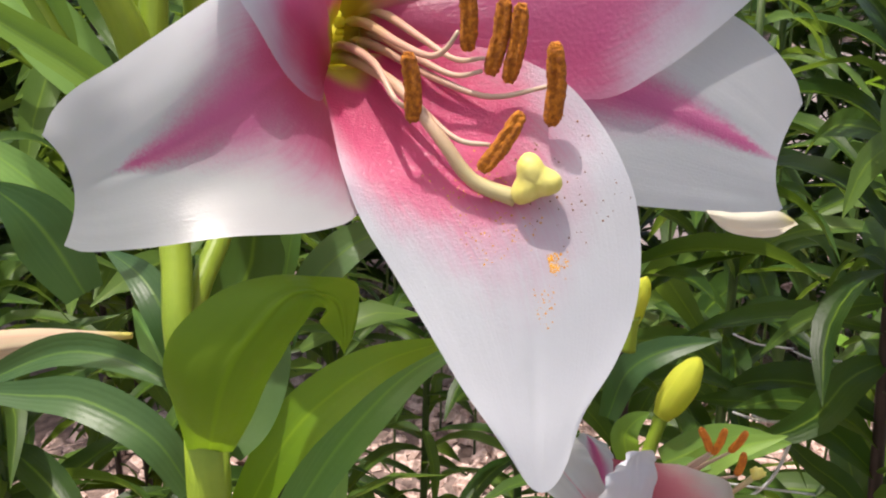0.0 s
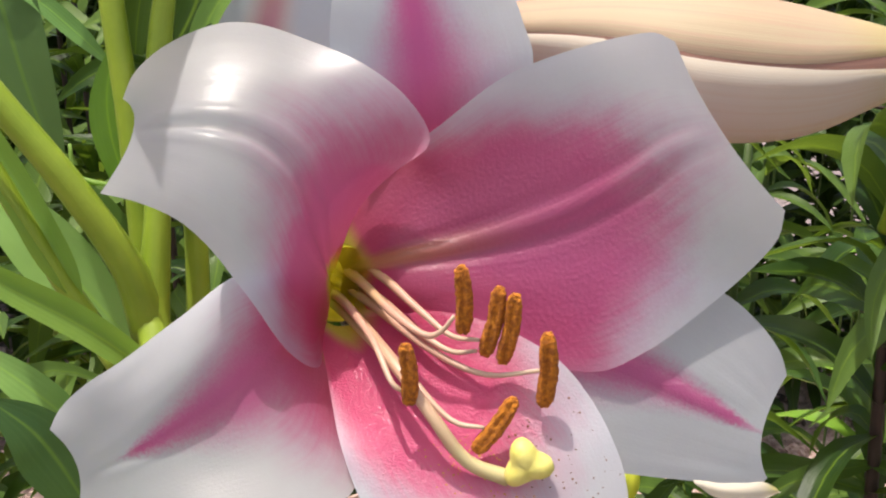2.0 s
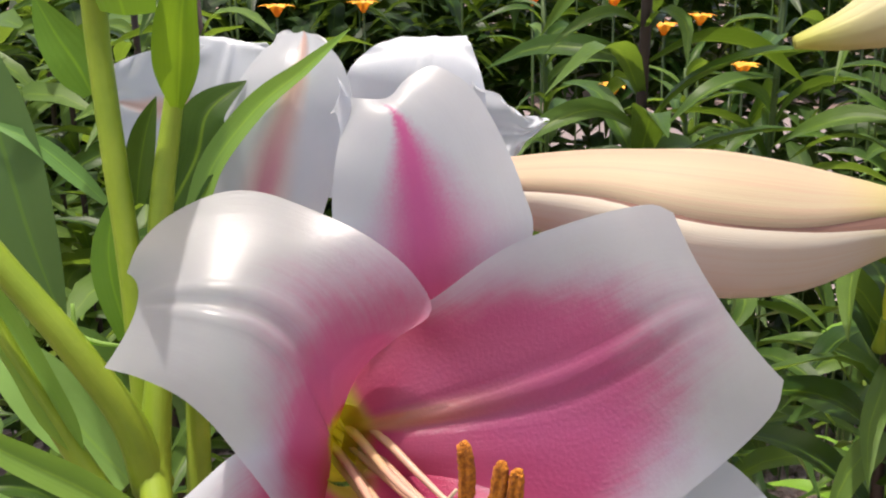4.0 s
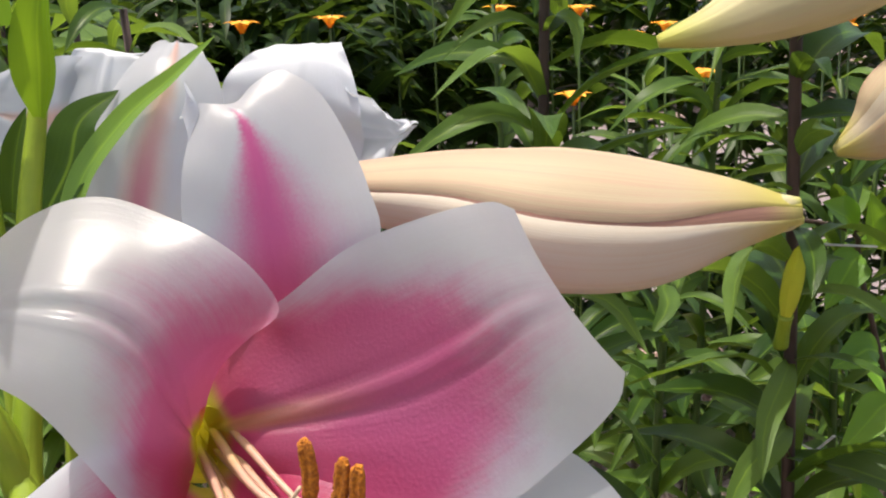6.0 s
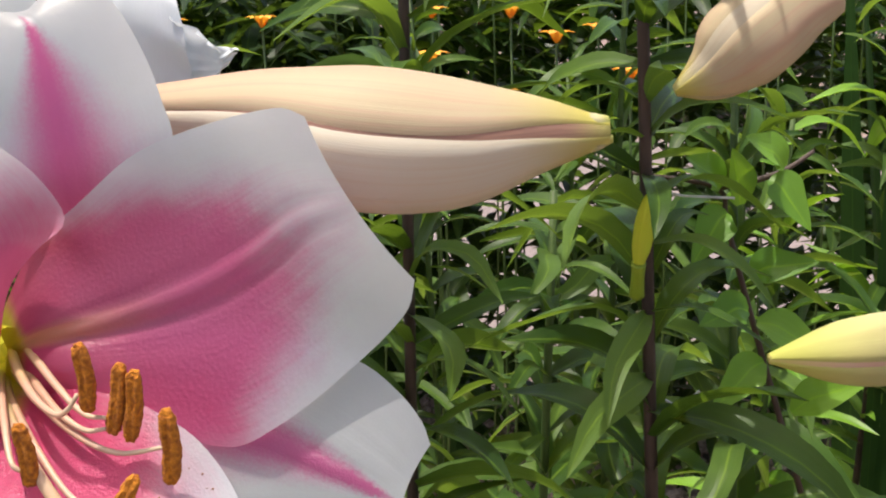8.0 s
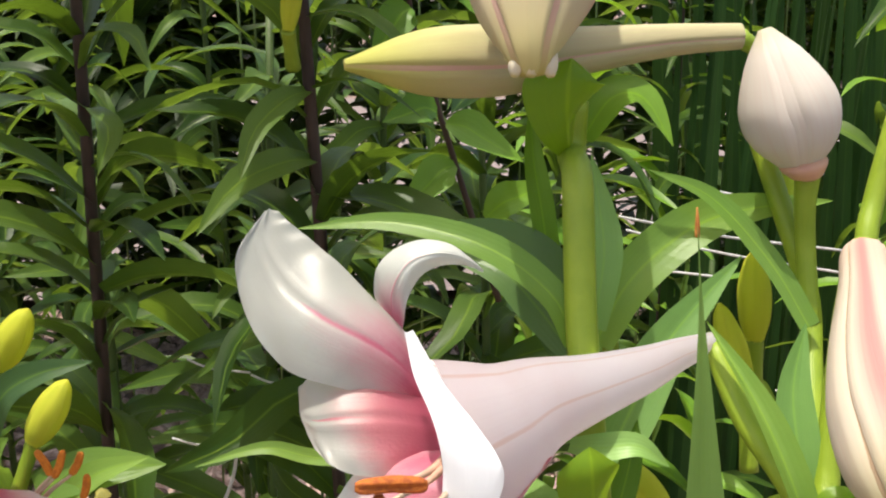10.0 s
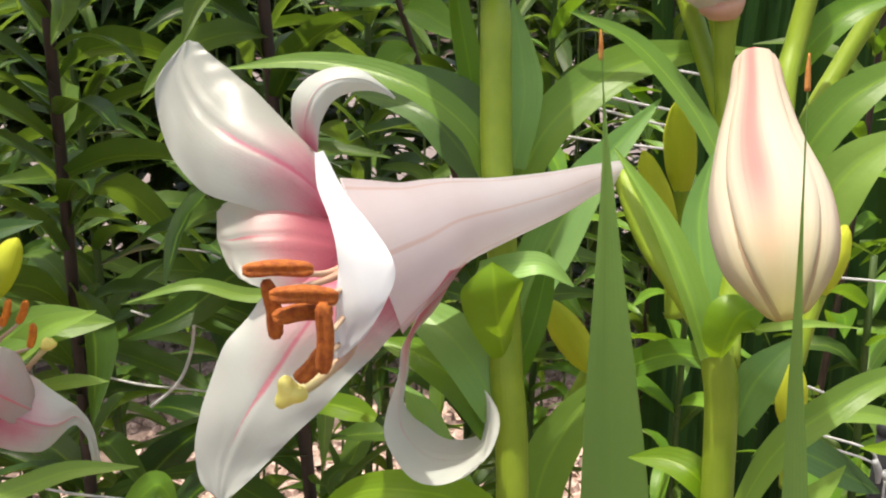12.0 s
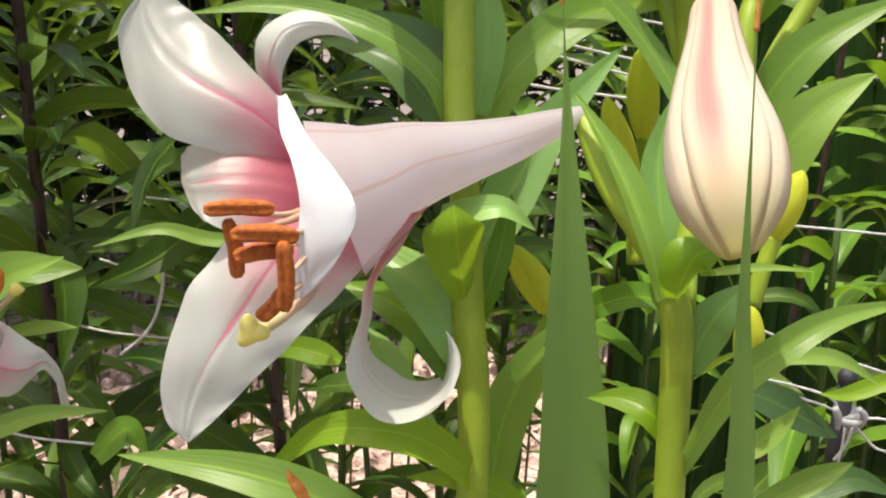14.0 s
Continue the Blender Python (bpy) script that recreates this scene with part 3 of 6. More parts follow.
lower_petal = rail_petal(lily,
    [(-0.0326, 0.2940, 0.9014), (-0.0282, 0.2780, 0.8947), (-0.0251, 0.2660, 0.8894), (-0.0217, 0.2540, 0.8818), (-0.0167, 0.2470, 0.8711), (-0.0083, 0.2395, 0.8595), (-0.0002, 0.2320, 0.8483), (0.0077, 0.2245, 0.8374), (0.0145, 0.2195, 0.8292), (0.0200, 0.2165, 0.8217)],
    [(-0.0252, 0.2870, 0.8996), (-0.0124, 0.2730, 0.8928), (0.0008, 0.2580, 0.8849), (0.0118, 0.2490, 0.8761), (0.0191, 0.2415, 0.8645), (0.0230, 0.2345, 0.8515), (0.0248, 0.2270, 0.8376), (0.0248, 0.2190, 0.8258), (0.0261, 0.2145, 0.8164)],
    [(-0.0191, 0.2870, 0.9018), (-0.0010, 0.2790, 0.9076), (0.0147, 0.2720, 0.9076), (0.0257, 0.2670, 0.9043), (0.0339, 0.2635, 0.8998), (0.0407, 0.2600, 0.8922), (0.0457, 0.2555, 0.8841), (0.0495, 0.2515, 0.8740), (0.0505, 0.2455, 0.8616), (0.0484, 0.2390, 0.8497), (0.0430, 0.2320, 0.8396), (0.0360, 0.2250, 0.8314), (0.0319, 0.2185, 0.8225)],
    TEPAL_LOWER, 6, ripple=0.0007, groove=0.0005, nu=25, nv=60)
fix(part("tube", tube_mesh("tube", [(-0.0538, 0.3920, 0.8853), (-0.0411, 0.3528, 0.8940), (-0.0276, 0.3150, 0.9005), (-0.0255, 0.2920, 0.9103)], [0.0045, 0.0060, 0.0090, 0.0108], 20, 24, caps=False), THROAT, lily, "yellow-green flower tube"))


def stamen(parent, root, bends, top, bottom, thick, powder=None, thread=None):
    """A pale thread and the powdery anther on its end."""
    fix(part("filament", tube_mesh("filament", [root, *bends], [0.0017, 0.0012, 0.0008, 0.0005], 22, 8), thread or FILAMENT, parent))
    a, b = Vector(top), Vector(bottom)
    bow = (b - a).cross(Vector((0, 1, 0))).normalized() * thick * 0.25
    mesh = tube_mesh("anther", [a, a.lerp(b, 0.12), a.lerp(b, 0.5) + bow, a.lerp(b, 0.88), b], [thick * 0.5, thick * 0.9, thick, thick * 0.95, thick * 0.5], 36, 20)
    axis = (b - a).normalized()
    side = axis.cross(Vector((0, -1, 0.2))).normalized()
    front = side.cross(axis)
    for vert in mesh.vertices:
        off = vert.co - a - axis * (vert.co - a).dot(axis)
        s, f = off.dot(side) / thick, off.dot(front) / thick
        # a furrow down the middle, and powder
        if f > 0:
            vert.co -= front * thick * 0.45 * math.exp(-((s / 0.32) ** 2)) * f
        vert.co += Vector(noise.noise_vector(vert.co * 1100)) * thick * (0.20 if powder is None else 0.06)
    fix(part("anther", mesh, powder or ANTHER, parent, "rust-orange powdery anther"))


stamen(lily, (-0.0317, 0.3136, 0.8994), [(-0.0240, 0.2912, 0.9054), (-0.0143, 0.2660, 0.9055), (-0.0089, 0.2534, 0.8998), (-0.0058, 0.2526, 0.8971)], (-0.0051, 0.2506, 0.9107), (-0.0041, 0.2520, 0.8939), 0.0021)
stamen(lily, (-0.0278, 0.3136, 0.9081), [(-0.0184, 0.2884, 0.9119), (-0.0088, 0.2716, 0.9096), (-0.0008, 0.2632, 0.9076), (0.0034, 0.2610, 0.9096), (0.0065, 0.2598, 0.9141)], (0.0082, 0.2590, 0.9274), (0.0089, 0.2604, 0.9092), 0.0021)
stamen(lily, (-0.0256, 0.3136, 0.9101), [(-0.0138, 0.2884, 0.9143), (-0.0030, 0.2744, 0.9102), (0.0056, 0.2660, 0.9063), (0.0127, 0.2604, 0.9075)], (0.0177, 0.2590, 0.9221), (0.0142, 0.2598, 0.9035), 0.0021)
stamen(lily, (-0.0274, 0.3136, 0.9053), [(-0.0154, 0.2884, 0.9088), (-0.0030, 0.2716, 0.9051), (0.0056, 0.2646, 0.9026), (0.0122, 0.2610, 0.9043)], (0.0214, 0.2576, 0.9209), (0.0186, 0.2590, 0.9019), 0.0021)
stamen(lily, (-0.0291, 0.3136, 0.9033), [(-0.0169, 0.2884, 0.9064), (-0.0001, 0.2688, 0.9015), (0.0140, 0.2604, 0.8982), (0.0282, 0.2554, 0.9018)], (0.0292, 0.2534, 0.9123), (0.0289, 0.2548, 0.8923), 0.0023)
stamen(lily, (-0.0308, 0.3136, 0.9007), [(-0.0199, 0.2856, 0.9033), (-0.0057, 0.2632, 0.8975), (0.0055, 0.2520, 0.8901), (0.0140, 0.2498, 0.8889)], (0.0215, 0.2506, 0.8964), (0.0119, 0.2492, 0.8825), 0.0021)
fix(part("style", tube_mesh("style", [(-0.0317, 0.3136, 0.8981), (-0.0214, 0.2856, 0.9025), (-0.0084, 0.2604, 0.9008), (0.0014, 0.2500, 0.8917), (0.0097, 0.2478, 0.8810), (0.0201, 0.2470, 0.8766)], [0.0018, 0.0015, 0.0015, 0.0016, 0.0018, 0.0022], 26, 10), STYLE, lily, "pale greenish style"))


def stigma_mesh(at, size):
    """Three soft lobes grown together."""
    rows = []
    for i in range(19):
        a = math.pi * i / 18
        row = []
        for j in range(36):
            w = 2 * math.pi * j / 36
            k = (0.86 + 0.20 * math.cos(3 * (w - 1.9))) * math.sin(a) ** 0.7
            bulge = 0.06 * noise.noise((math.cos(w) * 2, math.sin(w) * 2, a * 2 + size))
            row.append(Vector(at) + Vector((math.cos(w) * (k + bulge), -0.62 * math.cos(a) * (0.95 + 0.12 * math.sin(a) * math.cos(3 * (w - 1.9))), math.sin(w) * (k + bulge))) * size)
        rows.append(row)
    return sheet("stigma", rows, closed=True)


fix(part("stigma", stigma_mesh((0.0243, 0.2458, 0.8815), 0.0064), STIGMA, lily, "pale yellow three-lobed stigma"))


def pollen(parent, mesh, name, count, seed, rows, cols, size, material, nu=25, nv=44):
    """Grains that fell on a petal, between the given shares of its length and width."""
    rng = random.Random(seed)
    verts, faces = [], []
    for _ in range(count):
        v, u = rng.uniform(*rows), rng.uniform(*cols)
        i, j = min(nv - 2, int(v * (nv - 1))), min(nu - 2, int(u * (nu - 1)))
        a, b, c = (mesh.vertices[k].co for k in (i * nu + j, i * nu + j + 1, (i + 1) * nu + j))
        q = a + (b - a) * rng.random() + (c - a) * rng.random()
        up = (b - a).cross(c - a).normalized()
        up = up if up.y < 0 else -up
        r = size * rng.uniform(0.4, 1.3) ** 2
        first = len(verts)
        side = (b - a).normalized()
        other = up.cross(side)
        verts += [tuple(q + up * r * 0.3)] + [tuple(q + (side * math.cos(w) + other * math.sin(w)) * r * rng.uniform(0.7, 1.3)) for w in (0, 1.26, 2.51, 3.77, 5.03)]
        faces += [(first, first + 1 + k, first + 1 + (k + 1) % 5) for k in range(5)]
    grains = bpy.data.meshes.new(name)
    grains.from_pydata(verts, [], faces)
    return fix(tagged(part(name, grains, material, parent, "fallen orange-brown pollen grains"), kind="stuff"))


pollen(lily, lower_petal.data, "pollen", 90, 3, (0.40, 0.60), (0.60, 0.98), 0.00022, POLLEN_DARK, nv=60)
pollen(lily, lower_petal.data, "pollen", 240, 4, (0.36, 0.57), (0.36, 0.64), 0.00018, POLLEN, nv=60)
pollen(lily, lower_petal.data, "pollen", 170, 5, (0.597, 0.628), (0.625, 0.675), 0.00020, POLLEN, nv=60)
pollen(lily, lower_petal.data, "pollen", 60, 6, (0.65, 0.72), (0.56, 0.60), 0.00018, POLLEN, nv=60)

# ---- buds ----
def bud(label, points, radii, material, turn=0.0, spread=92, stalk=None, inner=None, pinch=0.35, group="lily buds", front=None, second=None):
    """A closed bud: three outer petals round the inner ones, that show in the seams. front: the spread of the first petal, if the others are wider."""
    ob = thing("lily_bud", label, "bud", group, points[0])
    fix(part("inner_petals", tube_mesh("inner_petals", points, [r * 0.95 for r in radii], 30, 24), inner or material, ob))
    for k in range(3):
        wide, at = spread, 120 * k
        if front:
            wide = front if k == 0 else (360 - front) / 2 - 3.5
            at = (0, (front + wide) / 2 + 2.5, -(front + wide) / 2 - 2.5)[k]
        fix(part("outer_petal", lobe_mesh("outer_petal", points, radii, turn + at, wide, pinch=pinch, proud=1.035 if front and k == 0 else 1.0), second if second and k == 1 else material, ob))
    if stalk:
        fix(part("stalk", tube_mesh("stalk", stalk, [0.0032, 0.0027, 0.0027, 0.0030], 18, 10), STEM, ob))
    return ob


long_bud = bud("long cream lily bud flushed with rose, not yet open",
    [(-0.0072, 0.3360, 0.9709), (0.0198, 0.3332, 0.9710), (0.0463, 0.3276, 0.9701), (0.0721, 0.3220, 0.9651), (0.0994, 0.3206, 0.9633), (0.1249, 0.3198, 0.9655), (0.1448, 0.3192, 0.9661)],
    [0.0060, 0.0095, 0.0145, 0.0208, 0.0190, 0.0110, 0.0036], BUD, -38, 117.6, inner=BUD_SEAM_SHADE, pinch=0.42, second=BUD_LOWER)
for pts in ([(0.1320, 0.3195, 0.9671), (0.1397, 0.3186, 0.9685), (0.1446, 0.3186, 0.9697)], [(0.1321, 0.3192, 0.9645), (0.1399, 0.3184, 0.9638), (0.1457, 0.3184, 0.9643)]):
    fix(part("petal_tip", tube_mesh("petal_tip", pts, [0.0042, 0.0034, 0.0012], 12, 10), BUD_LIME, long_bud, "yellow-green pointed petal tip"))
hanging_bud = bud("ivory lily bud with a rosy stripe, hanging tip down",
    [(0.2679, 0.3520, 0.9795), (0.2652, 0.3450, 0.9742), (0.2587, 0.3300, 0.9628), (0.2517, 0.3130, 0.9484), (0.2462, 0.2980, 0.9349), (0.2425, 0.2850, 0.9219), (0.2405, 0.2730, 0.9088), (0.2408, 0.2702, 0.9016)],
    [0.0040, 0.0080, 0.0106, 0.0168, 0.0203, 0.0172, 0.0082, 0.0034], BUD_PALE, 19, 84, inner=BUD_LINE, pinch=0.30, front=82)
for pts in ([(0.2386, 0.2725, 0.9066), (0.2366, 0.2700, 0.9040), (0.2358, 0.2690, 0.9015)], [(0.2403, 0.2700, 0.9059), (0.2401, 0.2685, 0.9035), (0.2400, 0.2675, 0.9017)], [(0.2449, 0.2725, 0.9065), (0.2453, 0.2700, 0.9038), (0.2456, 0.2690, 0.9014)]):
    fix(part("petal_tip", tube_mesh("petal_tip", pts, [0.0030, 0.0024, 0.0010], 10, 8), BUD_LOWER, hanging_bud, "pale pointed petal tip"))
bud("long pale green lily bud on a bent stalk",
    [(0.3213, 0.3360, 0.9046), (0.2972, 0.3332, 0.9036), (0.2652, 0.3276, 0.9007), (0.2417, 0.3220, 0.8988), (0.2172, 0.3164, 0.8988), (0.1934, 0.3136, 0.8985)],
    [0.0042, 0.0052, 0.0078, 0.0108, 0.0098, 0.0016], BUD_LIME, 20, 115, inner=BUD_LINE, pinch=0.15, stalk=[(0.3213, 0.3360, 0.9046), (0.3309, 0.3360, 0.8939), (0.3446, 0.3332, 0.8481), (0.3455, 0.3220, 0.8263)])
bud("ivory lily bud with rosy streaks, hanging tip down",
    [(0.3179, 0.2335, 0.8653), (0.3173, 0.2313, 0.8634), (0.3157, 0.2240, 0.8573), (0.3136, 0.2128, 0.8457), (0.3117, 0.1988, 0.8356), (0.3093, 0.1848, 0.8279), (0.3085, 0.1764, 0.8203), (0.3088, 0.1750, 0.8182)],
    [0.0030, 0.0056, 0.0070, 0.0108, 0.0140, 0.0125, 0.0055, 0.0022], BUD_BLUSH, 22, 80, inner=BUD_EDGE, pinch=0.30, front=86)

# ---- stems at the lily's back ----
def stem(points, radii, label="stout green lily stem with broad leaves", material=STEM):
    ob = thing("lily_plant", label, "plant", "lily plants", points[0])
    fix(part("stalk", tube_mesh("stalk", points, radii, 40, 12), material, ob))
    return ob


def branch(parent, points, radii):
    return fix(part("branch", tube_mesh("branch", points, radii, 20, 12), STEM, parent))


def leaf(parent, points, width, material=LEAF, name="leaf", label="", **shape):
    return fix(part(name, leaf_mesh(name, points, width, **shape), material, parent, label))


left_stem = stem([(-0.075, 0.24, 0.0), (-0.07, 0.25, 0.4), (-0.0604, 0.2520, 0.7877), (-0.0607, 0.2548, 0.8068), (-0.0668, 0.2604, 0.8338), (-0.0696, 0.2744, 0.8541), (-0.0778, 0.2968, 0.8860), (-0.0804, 0.3052, 0.8960),
                  (-0.0788, 0.3136, 0.9242), (-0.0788, 0.3276, 0.9643), (-0.0741, 0.3332, 0.9961), (-0.0701, 0.3360, 1.0242)],
                 [0.0060, 0.0058, 0.0060, 0.0052, 0.0042, 0.0042, 0.0045, 0.0050, 0.0038, 0.0036, 0.0028, 0.002])
branch(left_stem, [(-0.0809, 0.3052, 0.8888), (-0.0859, 0.3024, 0.9114), (-0.1001, 0.2996, 0.9377), (-0.1160, 0.2996, 0.9599), (-0.1311, 0.2996, 0.9827)], [0.0062, 0.0048, 0.0043, 0.0040, 0.004])
branch(left_stem, [(-0.0840, 0.3164, 0.8942), (-0.0876, 0.3248, 0.9428), (-0.0915, 0.3304, 0.9802), (-0.0949, 0.3360, 1.0116), (-0.0953, 0.3360, 1.0346)], [0.0044, 0.0038, 0.0036, 0.0036, 0.0036])
branch(left_stem, [(-0.0725, 0.3220, 0.8646), (-0.0718, 0.3276, 0.9041), (-0.0724, 0.3304, 0.9251), (-0.0732, 0.3360, 0.9448)], [0.0040, 0.0036, 0.0034, 0.003])
branch(left_stem, [(-0.0874, 0.2940, 0.8839), (-0.0998, 0.3024, 0.8973), (-0.1129, 0.3052, 0.9204), (-0.1268, 0.3080, 0.9462)], [0.0040, 0.0034, 0.0030, 0.003])
branch(left_stem, [(-0.0668, 0.2660, 0.8280), (-0.0646, 0.2744, 0.8410), (-0.0604, 0.2884, 0.8524), (-0.0576, 0.3024, 0.8631)], [0.003, 0.0032, 0.0032, 0.003])
# the whorl: one broad leaf arching over, others round it
petal(left_stem, [((-0.0581, 0.2478, 0.8074), (0.0059, 0.0000, 0.0000), 0.0000), ((-0.0553, 0.2436, 0.8220), (0.0094, 0.0028, -0.0030), -0.0056), ((-0.0532, 0.2422, 0.8329), (0.0122, 0.0042, -0.0036), -0.0084), ((-0.0486, 0.2422, 0.8425), (0.0129, 0.0042, -0.0038), -0.0084),
    ((-0.0410, 0.2436, 0.8501), (0.0096, 0.0028, -0.0052), -0.0070), ((-0.0341, 0.2485, 0.8520), (0.0050, 0.0021, -0.0051), -0.0042), ((-0.0279, 0.2541, 0.8492), (0.0011, 0.0007, -0.0049), 0.0000), ((-0.0248, 0.2597, 0.8449), (-0.0047, -0.0007, -0.0052), 0.0000), ((-0.0239, 0.2625, 0.8387), (-0.0043, -0.0007, -0.0029), 0.0000), ((-0.0238, 0.2639, 0.8320), (-0.0020, -0.0007, -0.0001), 0.0000), ((-0.0242, 0.2660, 0.8268), (-0.0005, 0.0000, -0.0000), 0.0000)],
    LEAF_AMBER, 41, "leaf", ripple=0.0006, blunt=0.3)
leaf(left_stem, [(-0.0563, 0.2576, 0.8018), (-0.0507, 0.2632, 0.8090), (-0.0452, 0.2716, 0.8220), (-0.0434, 0.2800, 0.8354)], 0.016, LEAF_TEAL, fold=0.3, base=0.7)
leaf(left_stem, [(-0.0567, 0.2576, 0.7731), (-0.0414, 0.2604, 0.8020), (-0.0293, 0.2660, 0.8137), (-0.0140, 0.2716, 0.8221), (0.0062, 0.2800, 0.8252)], 0.0155, LEAF_OLIVE, fold=0.2, base=0.6)
leaf(left_stem, [(-0.0476, 0.2660, 0.7636), (-0.0325, 0.2716, 0.7883), (-0.0196, 0.2772, 0.8034), (-0.0053, 0.2856, 0.8137), (0.0128, 0.2968, 0.8176)], 0.0150, LEAF_BLUE, base=0.6)
leaf(left_stem, [(-0.0332, 0.2800, 0.7540), (-0.0309, 0.2800, 0.7698), (-0.0286, 0.2800, 0.7871), (-0.0263, 0.2800, 0.7964)], 0.008, LEAF_BLUE)
leaf(left_stem, [(-0.0649, 0.2520, 0.7929), (-0.0741, 0.2520, 0.8091), (-0.0929, 0.2576, 0.8170), (-0.1118, 0.2632, 0.8157), (-0.1392, 0.2688, 0.8145)], 0.0125, LEAF_TEAL, base=0.6)
leaf(left_stem, [(-0.0739, 0.2744, 0.8136), (-0.0902, 0.2800, 0.8188), (-0.1083, 0.2856, 0.8179), (-0.1300, 0.2912, 0.8078), (-0.1483, 0.2940, 0.7959)], 0.0115, LEAF_TEAL, fold=0.5)
leaf(left_stem, [(-0.0694, 0.2688, 0.8233), (-0.0733, 0.2716, 0.8355), (-0.0813, 0.2800, 0.8437), (-0.0954, 0.2940, 0.8470)], 0.011, LEAF_TEAL, base=0.7)
leaf(left_stem, [(-0.0750, 0.2800, 0.8072), (-0.0798, 0.2856, 0.8153), (-0.0848, 0.2912, 0.8217), (-0.0890, 0.2940, 0.8286)], 0.008, LEAF_BLUE)
leaf(left_stem, [(-0.0618, 0.2940, 0.8259), (-0.0560, 0.3024, 0.8369), (-0.0547, 0.3080, 0.8456), (-0.0531, 0.3136, 0.8598)], 0.022, LEAF_SHADED, base=0.8)
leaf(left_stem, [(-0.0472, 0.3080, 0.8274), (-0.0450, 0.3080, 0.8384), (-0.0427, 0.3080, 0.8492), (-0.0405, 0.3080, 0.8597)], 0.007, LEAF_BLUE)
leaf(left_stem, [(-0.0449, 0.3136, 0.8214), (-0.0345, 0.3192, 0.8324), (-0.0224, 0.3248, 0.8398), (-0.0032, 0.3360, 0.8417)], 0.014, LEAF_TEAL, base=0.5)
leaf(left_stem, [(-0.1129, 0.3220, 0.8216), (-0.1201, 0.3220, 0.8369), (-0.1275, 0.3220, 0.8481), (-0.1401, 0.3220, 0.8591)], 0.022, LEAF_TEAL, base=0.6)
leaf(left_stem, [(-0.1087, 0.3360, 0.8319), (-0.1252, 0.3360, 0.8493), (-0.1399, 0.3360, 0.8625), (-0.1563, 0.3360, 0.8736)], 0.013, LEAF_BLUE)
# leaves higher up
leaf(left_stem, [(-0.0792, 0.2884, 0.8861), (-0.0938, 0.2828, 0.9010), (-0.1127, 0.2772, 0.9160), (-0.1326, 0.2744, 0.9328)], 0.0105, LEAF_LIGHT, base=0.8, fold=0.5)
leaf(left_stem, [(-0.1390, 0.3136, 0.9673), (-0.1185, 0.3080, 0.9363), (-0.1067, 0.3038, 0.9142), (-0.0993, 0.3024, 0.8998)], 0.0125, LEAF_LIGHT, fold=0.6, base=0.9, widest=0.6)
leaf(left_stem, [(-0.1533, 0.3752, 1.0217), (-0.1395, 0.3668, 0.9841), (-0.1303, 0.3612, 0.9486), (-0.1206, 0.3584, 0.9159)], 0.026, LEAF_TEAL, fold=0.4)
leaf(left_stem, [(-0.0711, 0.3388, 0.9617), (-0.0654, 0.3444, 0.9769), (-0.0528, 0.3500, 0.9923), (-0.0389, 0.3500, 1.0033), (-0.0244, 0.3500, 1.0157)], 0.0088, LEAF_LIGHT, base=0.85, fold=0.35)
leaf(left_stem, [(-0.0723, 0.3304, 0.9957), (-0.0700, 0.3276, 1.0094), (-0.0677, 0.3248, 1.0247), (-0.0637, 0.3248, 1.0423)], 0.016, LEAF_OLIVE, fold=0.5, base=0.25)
leaf(left_stem, [(-0.0802, 0.3416, 0.9609), (-0.0718, 0.3472, 0.9772), (-0.0684, 0.3528, 0.9901), (-0.0572, 0.3584, 0.9988)], 0.017, LEAF_SHADED, base=0.9)
leaf(left_stem, [(-0.0908, 0.3472, 0.9631), (-0.0892, 0.3472, 0.9736), (-0.0862, 0.3472, 0.9857), (-0.0825, 0.3472, 0.9958)], 0.010, LEAF_SHADED, base=0.6)
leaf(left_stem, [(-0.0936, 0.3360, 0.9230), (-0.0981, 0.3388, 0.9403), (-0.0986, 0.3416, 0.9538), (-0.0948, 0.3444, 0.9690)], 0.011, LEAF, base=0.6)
leaf(left_stem, [(-0.0877, 0.3248, 0.8940), (-0.0983, 0.3360, 0.9061), (-0.1078, 0.3416, 0.9172), (-0.1161, 0.3472, 0.9227)], 0.014, LEAF_SHADED, base=0.7)
leaf(left_stem, [(-0.0973, 0.3360, 0.8730), (-0.1150, 0.3360, 0.8965), (-0.1292, 0.3360, 0.9136), (-0.1463, 0.3360, 0.9301)], 0.022, LEAF_BLUE)
leaf(left_stem, [(-0.1053, 0.3640, 0.9583), (-0.1152, 0.3640, 0.9684), (-0.1268, 0.3640, 0.9783), (-0.1436, 0.3640, 0.9862)], 0.007, LEAF_BLUE)
leaf(left_stem, [(-0.1068, 0.3640, 0.9935), (-0.1104, 0.3640, 1.0022), (-0.1164, 0.3640, 1.0124), (-0.1221, 0.3640, 1.0241)], 0.016, LEAF)
# unseen leaf overhead, added only to shade the left end of the petals
leaf(left_stem, [(-0.0845, 0.3276, 1.0216), (-0.0881, 0.3136, 1.0544), (-0.0915, 0.2912, 1.0764), (-0.0903, 0.2604, 1.0828)], 0.030, LEAF, base=0.6, facing=(0, 0, 1))
fix(part("tendril", tube_mesh("tendril", [(-0.1001, 0.3080, 0.9447), (-0.0987, 0.3052, 0.9373), (-0.0926, 0.3024, 0.9354), (-0.0837, 0.2996, 0.9354)], [0.0006, 0.0008, 0.0008, 0.0004], 14, 6), LEAF_LIGHT, left_stem, "thin pale curling leaf end"))

